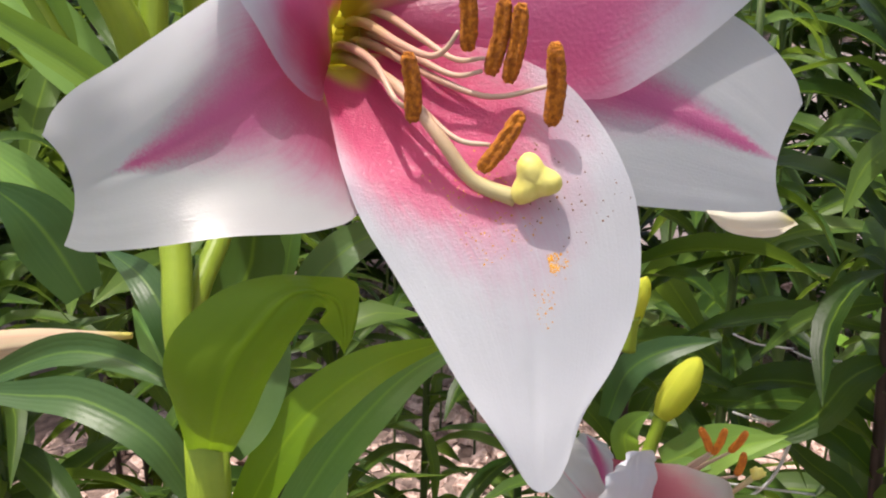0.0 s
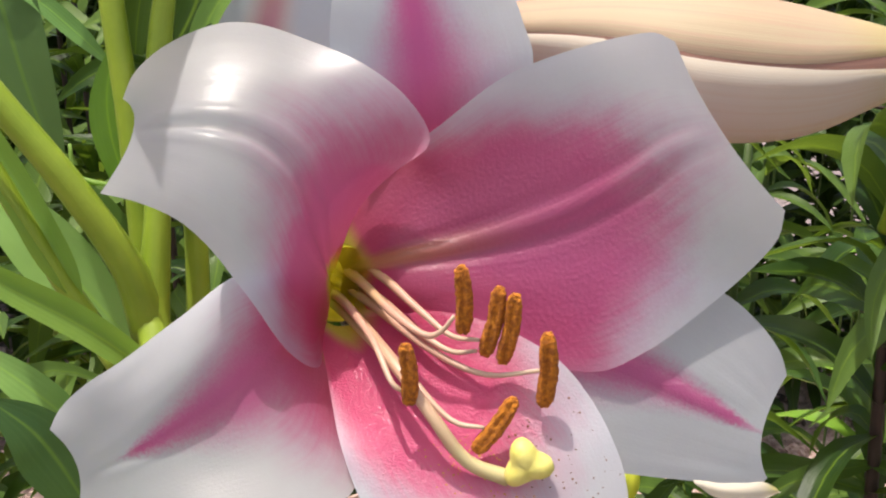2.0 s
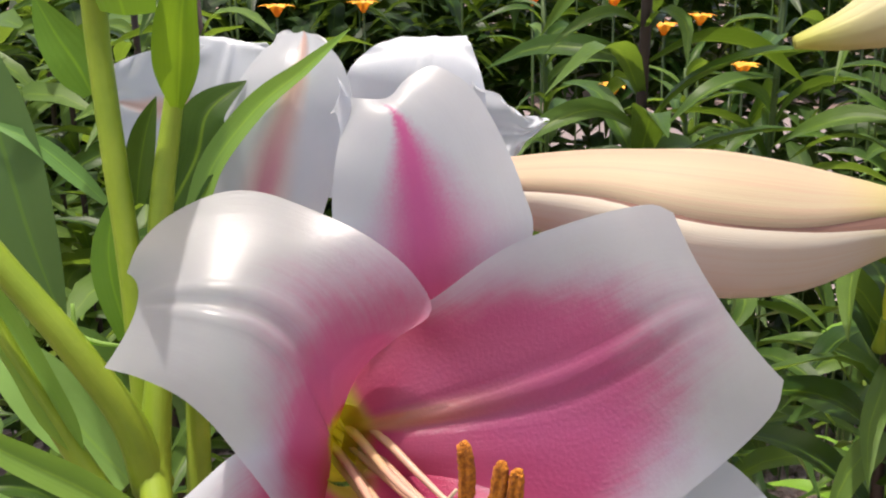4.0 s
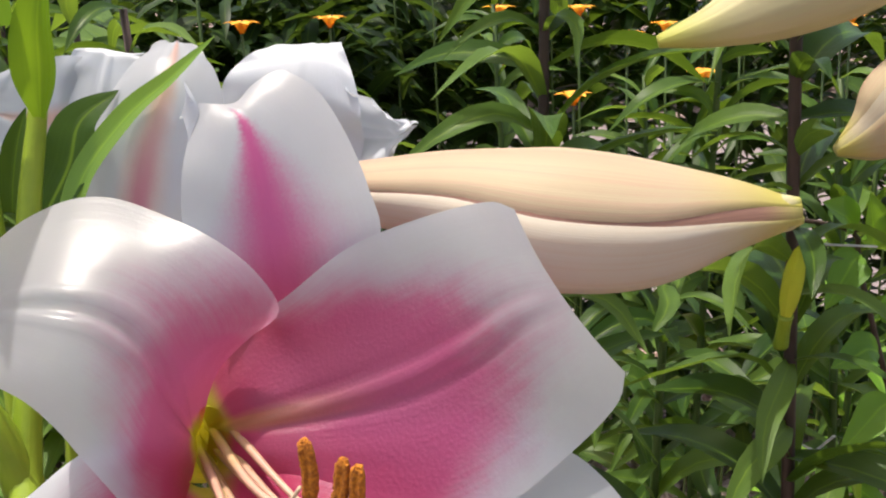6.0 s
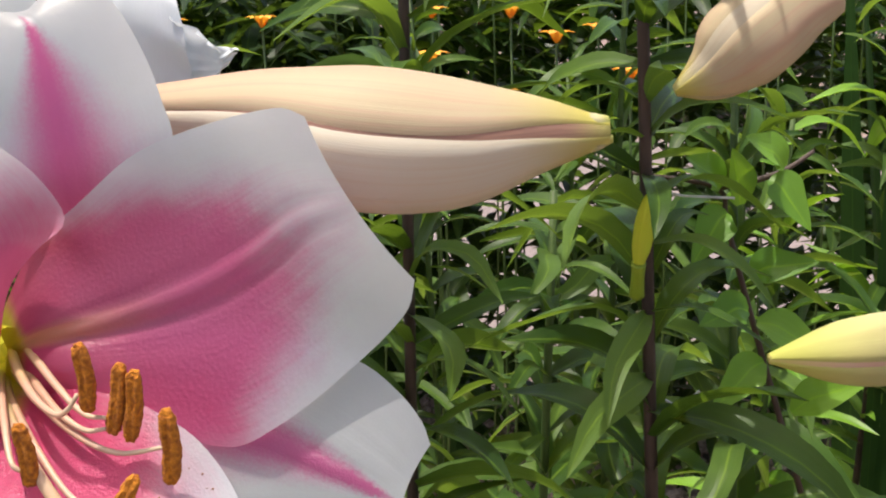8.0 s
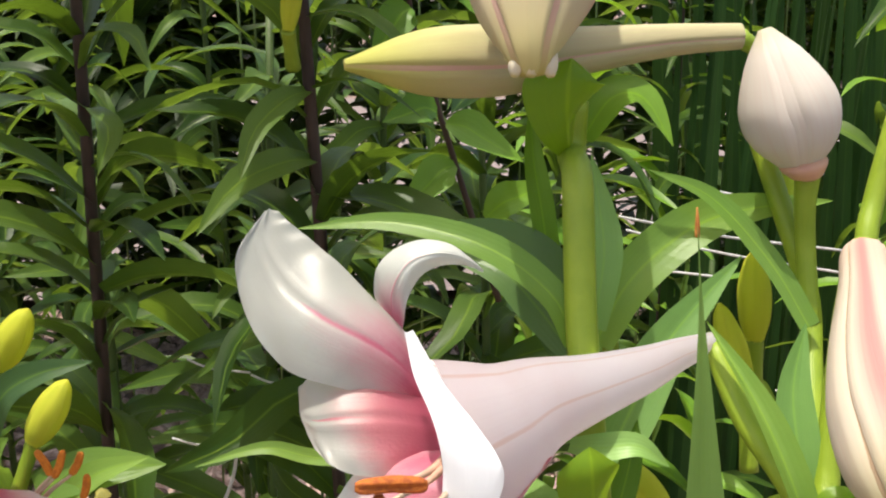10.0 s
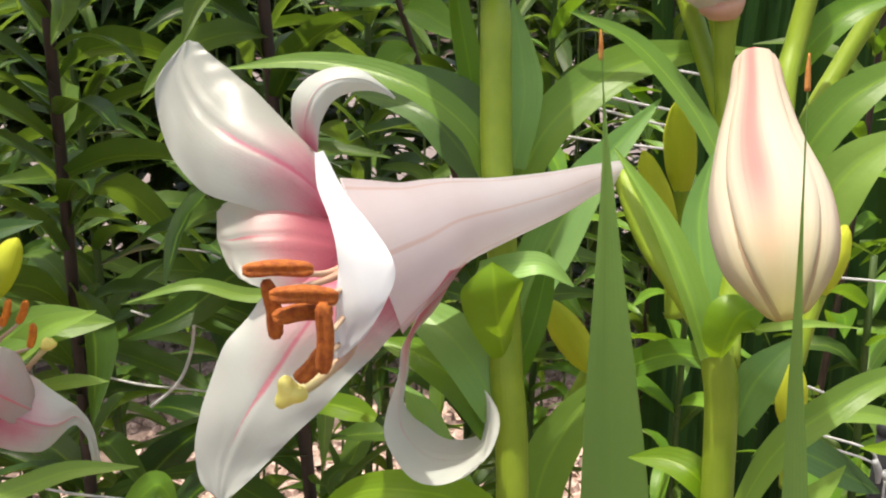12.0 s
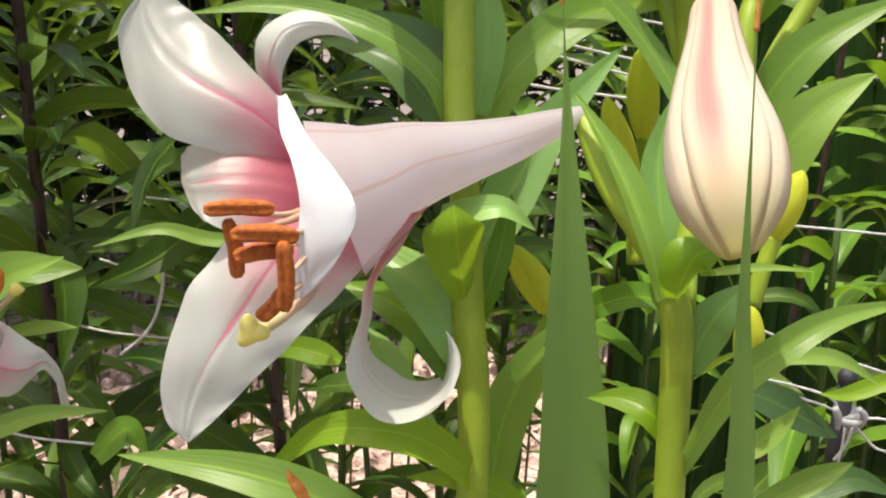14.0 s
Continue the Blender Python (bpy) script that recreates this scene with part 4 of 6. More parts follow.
bud("pink lily bud with a pale tip, low among leaves",
    [(-0.1919, 0.3640, 0.7776), (-0.1733, 0.3612, 0.7824), (-0.1479, 0.3612, 0.7863), (-0.1270, 0.3612, 0.7888), (-0.1117, 0.3612, 0.7895)], [0.006, 0.0068, 0.0055, 0.0024, 0.0012], BUD, -20, 100)

leaf(left_stem, [(0.0626, 0.3724, 0.7507), (0.0691, 0.3724, 0.7697), (0.0832, 0.3724, 0.7790), (0.1027, 0.3724, 0.7832)], 0.0125, LEAF_TEAL, base=0.6)
leaf(left_stem, [(0.0720, 0.3640, 0.7312), (0.0676, 0.3612, 0.7473), (0.0699, 0.3584, 0.7559), (0.0753, 0.3556, 0.7621)], 0.0110, LEAF_LIGHT, base=0.6)
leaf(left_stem, [(0.0777, 0.3584, 0.7274), (0.0933, 0.3556, 0.7388), (0.1063, 0.3528, 0.7487), (0.1243, 0.3500, 0.7557)], 0.0120, LEAF_LIGHT, base=0.7)

# ---- the lily that looks away behind ----
rear_lily = thing("lily_flower", "white lily with a peach stripe, facing away", "flower", "open lilies", (-0.0573, 0.3640, 0.9541))
petal(rear_lily, [((-0.0619, 0.3836, 0.9737), (-0.0017, -0.0028, -0.0247), 0.0000), ((-0.0801, 0.3780, 0.9850), (-0.0036, -0.0028, -0.0221), 0.0000), ((-0.0961, 0.3738, 0.9883), (-0.0026, -0.0014, -0.0165), 0.0000), ((-0.1061, 0.3752, 0.9901), (0.0001, 0.0000, -0.0094), 0.0000)], TEPAL_PEACH, 21)
petal(rear_lily, [((-0.0745, 0.3780, 0.9679), (0.0152, 0.0000, -0.0003), 0.0000), ((-0.0698, 0.3780, 0.9898), (0.0155, 0.0000, 0.0006), 0.0000), ((-0.0661, 0.3808, 1.0051), (0.0134, 0.0000, -0.0003), 0.0000), ((-0.0658, 0.3836, 1.0085), (0.0089, 0.0000, -0.0018), 0.0000)], TRUMPET, 22, blunt=0.8)
petal(rear_lily, [((-0.0566, 0.3598, 0.9478), (0.0181, -0.0014, -0.0018), -0.0056), ((-0.0489, 0.3584, 0.9772), (0.0200, 0.0000, -0.0013), -0.0084), ((-0.0425, 0.3612, 0.9959), (0.0170, 0.0000, -0.0035), -0.0084), ((-0.0407, 0.3696, 1.0060), (0.0111, 0.0000, -0.0016), -0.0056), ((-0.0434, 0.3808, 1.0108), (0.0059, 0.0000, -0.0004), 0.0000)], TEPAL_PEACH, 23, blunt=0.8)
petal(rear_lily, [((-0.0167, 0.3780, 0.9549), (0.0270, -0.0028, -0.0017), 0.0000), ((-0.0077, 0.3752, 0.9817), (0.0245, -0.0028, -0.0065), 0.0000), ((-0.0041, 0.3738, 0.9977), (0.0206, -0.0042, -0.0051), 0.0000), ((-0.0009, 0.3794, 1.0076), (0.0131, -0.0042, -0.0005), 0.0000), ((0.0032, 0.3878, 1.0088), (0.0066, -0.0014, -0.0002), 0.0000)], TRUMPET, 24, blunt=0.8)
petal(rear_lily, [((0.0027, 0.3780, 0.9803), (-0.0038, 0.0000, -0.0237), 0.0000), ((0.0128, 0.3724, 0.9808), (-0.0019, 0.0000, -0.0150), 0.0056), ((0.0222, 0.3654, 0.9804), (-0.0008, 0.0014, -0.0105), 0.0056), ((0.0294, 0.3598, 0.9828), (-0.0014, 0.0014, -0.0050), 0.0000), ((0.0349, 0.3556, 0.9871), (-0.0004, 0.0000, -0.0009), 0.0000)], TRUMPET, 25, ripple=0.003)

# ---- a small open lily, low down ----
low_lily = thing("lily_flower", "pink and white lily with orange anthers, low in the bed", "flower", "open lilies", (0.0707, 0.3472, 0.7197))
petal(low_lily, [((0.0608, 0.3500, 0.7278), (-0.0012, -0.0028, -0.0169), 0.0000), ((0.0789, 0.3388, 0.7337), (-0.0010, -0.0028, -0.0153), -0.0056), ((0.0938, 0.3318, 0.7363), (-0.0020, -0.0014, -0.0132), -0.0084), ((0.0994, 0.3318, 0.7275), (-0.0020, -0.0014, -0.0159), -0.0056), ((0.0956, 0.3360, 0.7182), (-0.0031, 0.0000, -0.0106), 0.0000)], TEPAL_SIDE, 31)
petal(low_lily, [((0.0828, 0.3416, 0.7233), (-0.0017, -0.0056, -0.0119), -0.0056), ((0.0985, 0.3346, 0.7234), (-0.0022, -0.0042, -0.0129), -0.0084), ((0.1101, 0.3304, 0.7207), (-0.0032, -0.0028, -0.0090), -0.0056), ((0.1178, 0.3318, 0.7224), (-0.0009, -0.0014, -0.0026), 0.0000), ((0.1225, 0.3318, 0.7138), (-0.0012, -0.0014, 0.0002), 0.0000), ((0.1227, 0.3318, 0.7035), (-0.0011, -0.0014, 0.0014), 0.0000), ((0.1175, 0.3346, 0.6968), (-0.0001, -0.0014, 0.0020), 0.0000)], TEPAL_PALE, 32)
petal(low_lily, [((0.0660, 0.3416, 0.7067), (0.0062, 0.0000, 0.0000), 0.0000), ((0.0522, 0.3388, 0.7348), (0.0083, 0.0028, 0.0006), 0.0000), ((0.0401, 0.3374, 0.7528), (0.0116, 0.0042, 0.0010), 0.0000), ((0.0399, 0.3444, 0.7584), (0.0062, 0.0028, 0.0002), 0.0000)], TEPAL_PALE, 33)
petal(low_lily, [((0.0614, 0.3332, 0.7175), (0.0095, 0.0028, -0.0019), 0.0000), ((0.0647, 0.3304, 0.7448), (0.0106, 0.0056, -0.0012), -0.0028), ((0.0670, 0.3304, 0.7560), (0.0076, 0.0056, -0.0011), 0.0000), ((0.0688, 0.3290, 0.7616), (0.0036, 0.0014, -0.0004), 0.0000)], TRUMPET, 34)
petal(low_lily, [((0.0554, 0.3500, 0.7106), (0.0098, 0.0028, -0.0019), 0.0000), ((0.0563, 0.3486, 0.7369), (0.0087, 0.0042, -0.0013), -0.0028), ((0.0548, 0.3500, 0.7513), (0.0066, 0.0028, -0.0039), 0.0000), ((0.0517, 0.3514, 0.7559), (0.0022, 0.0014, -0.0011), 0.0000)], TEPAL_RIB, 35)
LOW_ROOT = (0.0764, 0.3472, 0.7200)
for a, b in (((0.0895, 0.3360, 0.7665), (0.0936, 0.3360, 0.7572)), ((0.0982, 0.3360, 0.7661), (0.0945, 0.3360, 0.7561)), ((0.1047, 0.3332, 0.7665), (0.1003, 0.3360, 0.7572)), ((0.1054, 0.3360, 0.7568), (0.1034, 0.3360, 0.7478))):
    stamen(low_lily, LOW_ROOT, [Vector(LOW_ROOT).lerp(Vector(b), 0.5) + Vector((0, 0, 0.006)), b], a, b, 0.0014, ANTHER_ORANGE)
fix(part("style", tube_mesh("style", [LOW_ROOT, (0.0945, 0.3388, 0.7327), (0.1040, 0.3360, 0.7426), (0.1096, 0.3346, 0.7487)], [0.0010, 0.0010, 0.0010, 0.0012], 12, 8), STYLE, low_lily))
fix(part("stigma", blob_mesh("stigma", (0.1100, 0.3346, 0.7496), (0.0026, 0.0024, 0.0022), 3, 7, 0.3), STIGMA, low_lily, "yellow stigma"))

# ---- the lily seen from the side ----
side_lily = thing("lily_flower", "white lily with long pink-flushed trumpet, seen from the side", "flower", "open lilies", (0.2930, 0.2624, 0.8289))
fix(part("trumpet", tube_mesh("trumpet", [(0.2937, 0.2624, 0.8289), (0.2829, 0.2604, 0.8263), (0.2727, 0.2576, 0.8234), (0.2562, 0.2534, 0.8202), (0.2417, 0.2492, 0.8180), (0.2322, 0.2464, 0.8145), (0.2214, 0.2450, 0.8106)],
    [0.0028, 0.0045, 0.0064, 0.0092, 0.0127, 0.0170, 0.0225], 30, 36, caps=False), TRUMPET_SKIN, side_lily, "pale trumpet with rosy ribs"))
petal(side_lily, [
    ((0.2163, 0.2646, 0.8139), (0.0006, -0.0014, -0.0089), 0.0000), ((0.2013, 0.2660, 0.8256), (-0.0031, -0.0056, -0.0093), 0.0084), ((0.1850, 0.2688, 0.8355), (-0.0073, -0.0084, -0.0115), 0.0056), ((0.1744, 0.2772, 0.8441), (-0.0083, -0.0056, -0.0104), 0.0028),
    ((0.1690, 0.2828, 0.8546), (-0.0069, -0.0028, -0.0051), 0.0000), ((0.1707, 0.2870, 0.8620), (-0.0020, -0.0014, -0.0009), 0.0000)], TEPAL_FOLD, 11, blunt=0.8, groove=0.0003)
petal(side_lily, [
    ((0.2202, 0.2618, 0.8063), (-0.0003, -0.0042, -0.0114), 0.0000), ((0.2044, 0.2562, 0.8112), (0.0015, -0.0098, -0.0117), 0.0028), ((0.1921, 0.2548, 0.8122), (0.0018, -0.0112, -0.0101), 0.0028), ((0.1833, 0.2562, 0.8120), (0.0029, -0.0098, -0.0076), 0.0000),
    ((0.1794, 0.2618, 0.8109), (0.0020, -0.0070, -0.0041), 0.0000)], TEPAL_SIDE, 12, blunt=0.8)
rail_petal(side_lily,
    [(0.2042, 0.2810, 0.8296), (0.2013, 0.2800, 0.8358), (0.1999, 0.2785, 0.8408), (0.2008, 0.2765, 0.8481), (0.2054, 0.2750, 0.8538), (0.2125, 0.2740, 0.8565), (0.2203, 0.2715, 0.8559), (0.2257, 0.2700, 0.8523), (0.2292, 0.2695, 0.8489)],
    [(0.2056, 0.2740, 0.8309), (0.2046, 0.2700, 0.8382), (0.2043, 0.2680, 0.8431), (0.2059, 0.2665, 0.8488), (0.2093, 0.2665, 0.8529), (0.2151, 0.2670, 0.8546), (0.2210, 0.2675, 0.8540), (0.2260, 0.2685, 0.8514), (0.2292, 0.2695, 0.8486)],
    [(0.2073, 0.2700, 0.8316), (0.2078, 0.2675, 0.8379), (0.2087, 0.2670, 0.8433), (0.2111, 0.2675, 0.8470), (0.2142, 0.2690, 0.8492), (0.2179, 0.2697, 0.8504), (0.2226, 0.2697, 0.8505), (0.2265, 0.2697, 0.8495), (0.2290, 0.2697, 0.8482)],
    TEPAL_PALE, 13, ripple=0.0004, groove=0.0003)
petal(side_lily, [
    ((0.2248, 0.2430, 0.8020), (0.0080, -0.0098, -0.0015), 0.0028), ((0.2120, 0.2413, 0.7977), (0.0140, -0.0102, -0.0051), 0.0056), ((0.2038, 0.2400, 0.7895), (0.0153, -0.0082, -0.0041), 0.0056), ((0.1952, 0.2389, 0.7791), (0.0145, -0.0069, -0.0048), 0.0028),
    ((0.1868, 0.2381, 0.7664), (0.0119, -0.0055, -0.0033), 0.0028), ((0.1804, 0.2376, 0.7536), (0.0086, -0.0039, -0.0015), 0.0000), ((0.1787, 0.2374, 0.7454), (0.0045, -0.0024, 0.0005), 0.0000), ((0.1791, 0.2374, 0.7415), (0.0010, -0.0008, 0.0002), 0.0000)], TEPAL_PALE, 14, groove=0.0003)
petal(side_lily, [
    ((0.2079, 0.2576, 0.8363), (0.0012, 0.0000, 0.0003), 0.0000), ((0.2113, 0.2366, 0.8315), (0.0036, -0.0014, -0.0004), 0.0000), ((0.2155, 0.2254, 0.8267), (0.0049, -0.0014, -0.0002), 0.0000), ((0.2183, 0.2177, 0.8219), (0.0060, -0.0021, 0.0009), 0.0011), ((0.2194, 0.2135, 0.8166), (0.0069, -0.0021, 0.0015), 0.0017),
    ((0.2180, 0.2107, 0.8095), (0.0059, -0.0021, 0.0021), 0.0017), ((0.2152, 0.2100, 0.8020), (0.0041, -0.0014, 0.0015), 0.0000), ((0.2122, 0.2107, 0.7961), (0.0013, -0.0007, 0.0004), 0.0000)], TRUMPET, 15, blunt=0.7, groove=0.0, ripple=0.0005)
petal(side_lily, [
    ((0.2457, 0.2410, 0.8091), (0.0038, 0.0070, -0.0005), 0.0000), ((0.2366, 0.2393, 0.7989), (0.0028, 0.0101, -0.0031), 0.0000), ((0.2312, 0.2379, 0.7886), (0.0020, 0.0118, -0.0046), 0.0000), ((0.2296, 0.2371, 0.7789), (0.0019, 0.0134, -0.0066), 0.0000), ((0.2279, 0.2362, 0.7691), (0.0040, 0.0151, -0.0071), 0.0000),
    ((0.2297, 0.2351, 0.7619), (0.0060, 0.0154, -0.0054), 0.0000), ((0.2366, 0.2346, 0.7554), (0.0063, 0.0155, -0.0031), 0.0000), ((0.2462, 0.2346, 0.7545), (0.0045, 0.0155, -0.0020), 0.0000), ((0.2519, 0.2346, 0.7594), (0.0013, 0.0124, -0.0004), 0.0000), ((0.2529, 0.2343, 0.7689), (-0.0002, 0.0078, -0.0012), 0.0000), ((0.2513, 0.2340, 0.7753), (0.0000, 0.0031, -0.0013), 0.0000)], TEPAL_PALE, 16)
ROOT_B = (0.2230, 0.2464, 0.8121)
stamen(side_lily, ROOT_B, [(0.2110, 0.2240, 0.8137), (0.2020, 0.2072, 0.8197)], (0.1914, 0.1988, 0.8236), (0.2072, 0.1988, 0.8235), 0.0019, ANTHER_RED)
stamen(side_lily, ROOT_B, [(0.2110, 0.2212, 0.8132), (0.1994, 0.2044, 0.8166)], (0.1966, 0.2002, 0.8207), (0.1984, 0.1988, 0.8068), 0.0019, ANTHER_RED)
stamen(side_lily, ROOT_B, [(0.2166, 0.2240, 0.8105), (0.2086, 0.2016, 0.8160)], (0.1976, 0.1932, 0.8196), (0.2126, 0.1960, 0.8177), 0.0021, ANTHER_RED)
stamen(side_lily, ROOT_B, [(0.2166, 0.2240, 0.8090), (0.2059, 0.2016, 0.8111)], (0.1978, 0.1960, 0.8131), (0.2112, 0.1988, 0.8135), 0.0021, ANTHER_RED)
stamen(side_lily, ROOT_B, [(0.2151, 0.2184, 0.8066), (0.2104, 0.1960, 0.8083)], (0.2092, 0.1932, 0.8175), (0.2090, 0.1932, 0.8004), 0.0020, ANTHER_RED)
stamen(side_lily, ROOT_B, [(0.2149, 0.2184, 0.8005), (0.2089, 0.2016, 0.8003)], (0.2089, 0.2016, 0.8025), (0.2028, 0.1988, 0.7959), 0.0020, ANTHER_RED)
fix(part("style", tube_mesh("style", [ROOT_B, (0.2163, 0.2184, 0.7974), (0.2093, 0.2072, 0.7941), (0.2026, 0.2024, 0.7916)], [0.0013, 0.0013, 0.0014, 0.0018], 16, 10), STYLE, side_lily, "pale greenish style"))
fix(part("stigma", stigma_mesh((0.2007, 0.2016, 0.7918), 0.0042), STIGMA, side_lily, "pale yellow lobed stigma"))

# ---- stems and leaves round it ----
middle_stem = stem([(0.25, 0.20, 0.0), (0.25, 0.21, 0.5), (0.2603, 0.2352, 0.7168), (0.2592, 0.2489, 0.7782), (0.2595, 0.2604, 0.8016), (0.2591, 0.2772, 0.8311), (0.2608, 0.2968, 0.8664), (0.2630, 0.3161, 0.8714), (0.2625, 0.3192, 0.8863)],
                   [0.0048, 0.0048, 0.0047, 0.0048, 0.0044, 0.0047, 0.0047, 0.0047, 0.006])
leaf(middle_stem, [(0.2575, 0.2772, 0.8234), (0.2512, 0.2828, 0.8367), (0.2332, 0.2912, 0.8488), (0.2063, 0.3024, 0.8535), (0.1788, 0.3080, 0.8505)], 0.0100, LEAF_LIGHT, base=0.7)
leaf(middle_stem, [(0.2587, 0.2856, 0.8168), (0.2511, 0.2968, 0.8266), (0.2393, 0.3052, 0.8374), (0.2182, 0.3192, 0.8407)], 0.0150, LEAF_TEAL, base=0.6)
leaf(middle_stem, [(0.2664, 0.2912, 0.8224), (0.2701, 0.2968, 0.8424), (0.2697, 0.3024, 0.8554), (0.2674, 0.3080, 0.8720)], 0.0115, LEAF_BLUE, base=0.7)
leaf(middle_stem, [(0.2591, 0.3136, 0.8228), (0.2552, 0.3164, 0.8495), (0.2520, 0.3192, 0.8678), (0.2507, 0.3220, 0.8857)], 0.0085, LEAF, base=0.8)
leaf(middle_stem, [(0.2612, 0.3108, 0.8723), (0.2582, 0.3024, 0.8843), (0.2573, 0.2996, 0.8948), (0.2586, 0.3024, 0.9019)], 0.0270, LEAF_OLIVE, base=0.25, widest=0.62, fold=-0.4, nu=11)
leaf(middle_stem, [(0.2672, 0.3192, 0.8750), (0.2765, 0.3220, 0.8871), (0.2868, 0.3220, 0.8869), (0.2945, 0.3136, 0.8734)], 0.0150, LEAF, base=0.6, roll=-20)
leaf(middle_stem, [(0.2681, 0.2940, 0.8165), (0.2795, 0.2996, 0.8346), (0.2988, 0.3052, 0.8488), (0.3198, 0.3108, 0.8536), (0.3498, 0.3164, 0.8544)], 0.0160, LEAF_LIGHT, base=0.7, fold=0.3, nv=26)
leaf(middle_stem, [(0.2611, 0.2940, 0.8129), (0.2541, 0.3052, 0.8310), (0.2429, 0.3136, 0.8413), (0.2290, 0.3192, 0.8492)], 0.024, LEAF_TEAL, base=0.6)
leaf(middle_stem, [(0.2585, 0.2632, 0.7739), (0.2737, 0.2772, 0.7970), (0.2890, 0.2884, 0.8185), (0.3131, 0.2968, 0.8426)], 0.0170, LEAF_BLUE, base=0.5)
# the cup of leaves at the lower joint
leaf(middle_stem, [(0.2581, 0.2450, 0.7800), (0.2552, 0.2380, 0.7936), (0.2537, 0.2352, 0.8037), (0.2532, 0.2380, 0.8106)], 0.0190, LEAF_OLIVE, base=0.35, widest=0.6, fold=-0.4, nu=11)
leaf(middle_stem, [(0.2514, 0.2520, 0.8040), (0.2584, 0.2464, 0.8059), (0.2680, 0.2436, 0.8074), (0.2768, 0.2436, 0.8010)], 0.0080, LEAF_BLUE, base=0.5)
leaf(middle_stem, [(0.2632, 0.2548, 0.7704), (0.2682, 0.2576, 0.7833), (0.2715, 0.2604, 0.7961), (0.2733, 0.2632, 0.8054)], 0.0080, LEAF, base=0.8)
leaf(middle_stem, [(0.2571, 0.2436, 0.7629), (0.2488, 0.2520, 0.7771), (0.2398, 0.2632, 0.7834), (0.2270, 0.2744, 0.7885)], 0.0165, LEAF_BLUE, base=0.7)
leaf(middle_stem, [(0.2560, 0.2408, 0.7572), (0.2482, 0.2604, 0.7643), (0.2371, 0.2716, 0.7690), (0.2235, 0.2800, 0.7715)], 0.0140, LEAF, base=0.7)
leaf(middle_stem, [(0.2277, 0.2940, 0.7812), (0.1865, 0.2940, 0.7812), (0.1674, 0.2940, 0.7855), (0.1465, 0.2940, 0.7801)], 0.0052, LEAF_LIGHT, base=0.8)
leaf(middle_stem, [(0.2530, 0.2520, 0.7265), (0.2420, 0.2660, 0.7387), (0.2373, 0.2744, 0.7484), (0.2323, 0.2800, 0.7557)], 0.0120, LEAF_BLUE)
leaf(middle_stem, [(0.2609, 0.2352, 0.7264), (0.2478, 0.2240, 0.7450), (0.2337, 0.2240, 0.7506), (0.2152, 0.2324, 0.7455), (0.1976, 0.2408, 0.7251)], 0.0120, LEAF_OLIVE, base=0.6)
leaf(middle_stem, [(0.2369, 0.2240, 0.7141), (0.2148, 0.2240, 0.7303), (0.1900, 0.2296, 0.7371), (0.1588, 0.2408, 0.7364)], 0.0130, LEAF_LIGHT, base=0.7)
leaf(middle_stem, [(0.2835, 0.2408, 0.6996), (0.2723, 0.2408, 0.7144), (0.2587, 0.2436, 0.7213), (0.2419, 0.2464, 0.7213)], 0.0100, LEAF_OLIVE)
leaf(middle_stem, [(0.2232, 0.2800, 0.7441), (0.2161, 0.2856, 0.7446), (0.2069, 0.2912, 0.7442), (0.1974, 0.2968, 0.7387)], 0.0090, LEAF_OLIVE)
leaf(middle_stem, [(0.0829, 0.3220, 0.6946), (0.0992, 0.3220, 0.7003), (0.1174, 0.3220, 0.7064), (0.1401, 0.3220, 0.7068)], 0.0085, LEAF_LIGHT, base=0.8)
leaf(middle_stem, [(0.0820, 0.3584, 0.7393), (0.0970, 0.3584, 0.7458), (0.1116, 0.3584, 0.7476), (0.1286, 0.3584, 0.7479)], 0.0165, LEAF_LIGHT, base=0.7, fold=0.15)
leaf(middle_stem, [(0.0981, 0.3528, 0.7240), (0.1086, 0.3528, 0.7260), (0.1170, 0.3528, 0.7266), (0.1256, 0.3528, 0.7261)], 0.0060, LEAF_LIGHT, base=0.8)
leaf(middle_stem, [(0.1284, 0.3500, 0.6707), (0.1368, 0.3500, 0.6804), (0.1423, 0.3500, 0.6827), (0.1481, 0.3500, 0.6718)], 0.0120, LEAF, base=0.6)
right_stem = stem([(0.31, 0.18, 0.0), (0.31, 0.185, 0.5), (0.3138, 0.2184, 0.7368), (0.3123, 0.2240, 0.7857), (0.3055, 0.2296, 0.8000), (0.2973, 0.2464, 0.8139), (0.2929, 0.2618, 0.8281)],
                  [0.0048, 0.0046, 0.0044, 0.0046, 0.0034, 0.0036, 0.0030])
branch(right_stem, [(0.3136, 0.2240, 0.7857), (0.3200, 0.2408, 0.7987), (0.3248, 0.2520, 0.8331), (0.3216, 0.2436, 0.8567), (0.3182, 0.2338, 0.8638)], [0.0045, 0.0036, 0.0030, 0.0028, 0.0036])
branch(right_stem, [(0.3169, 0.2408, 0.7855), (0.3312, 0.2800, 0.8129), (0.3344, 0.2940, 0.8307), (0.3298, 0.3080, 0.8532), (0.3241, 0.3220, 0.8765)], [0.0040, 0.0036, 0.0034, 0.0034, 0.0034])
branch(right_stem, [(0.3332, 0.2884, 0.8231), (0.3332, 0.2968, 0.8445), (0.3321, 0.2982, 0.8583), (0.3323, 0.2988, 0.8686)], [0.0034, 0.0032, 0.0034, 0.0040])
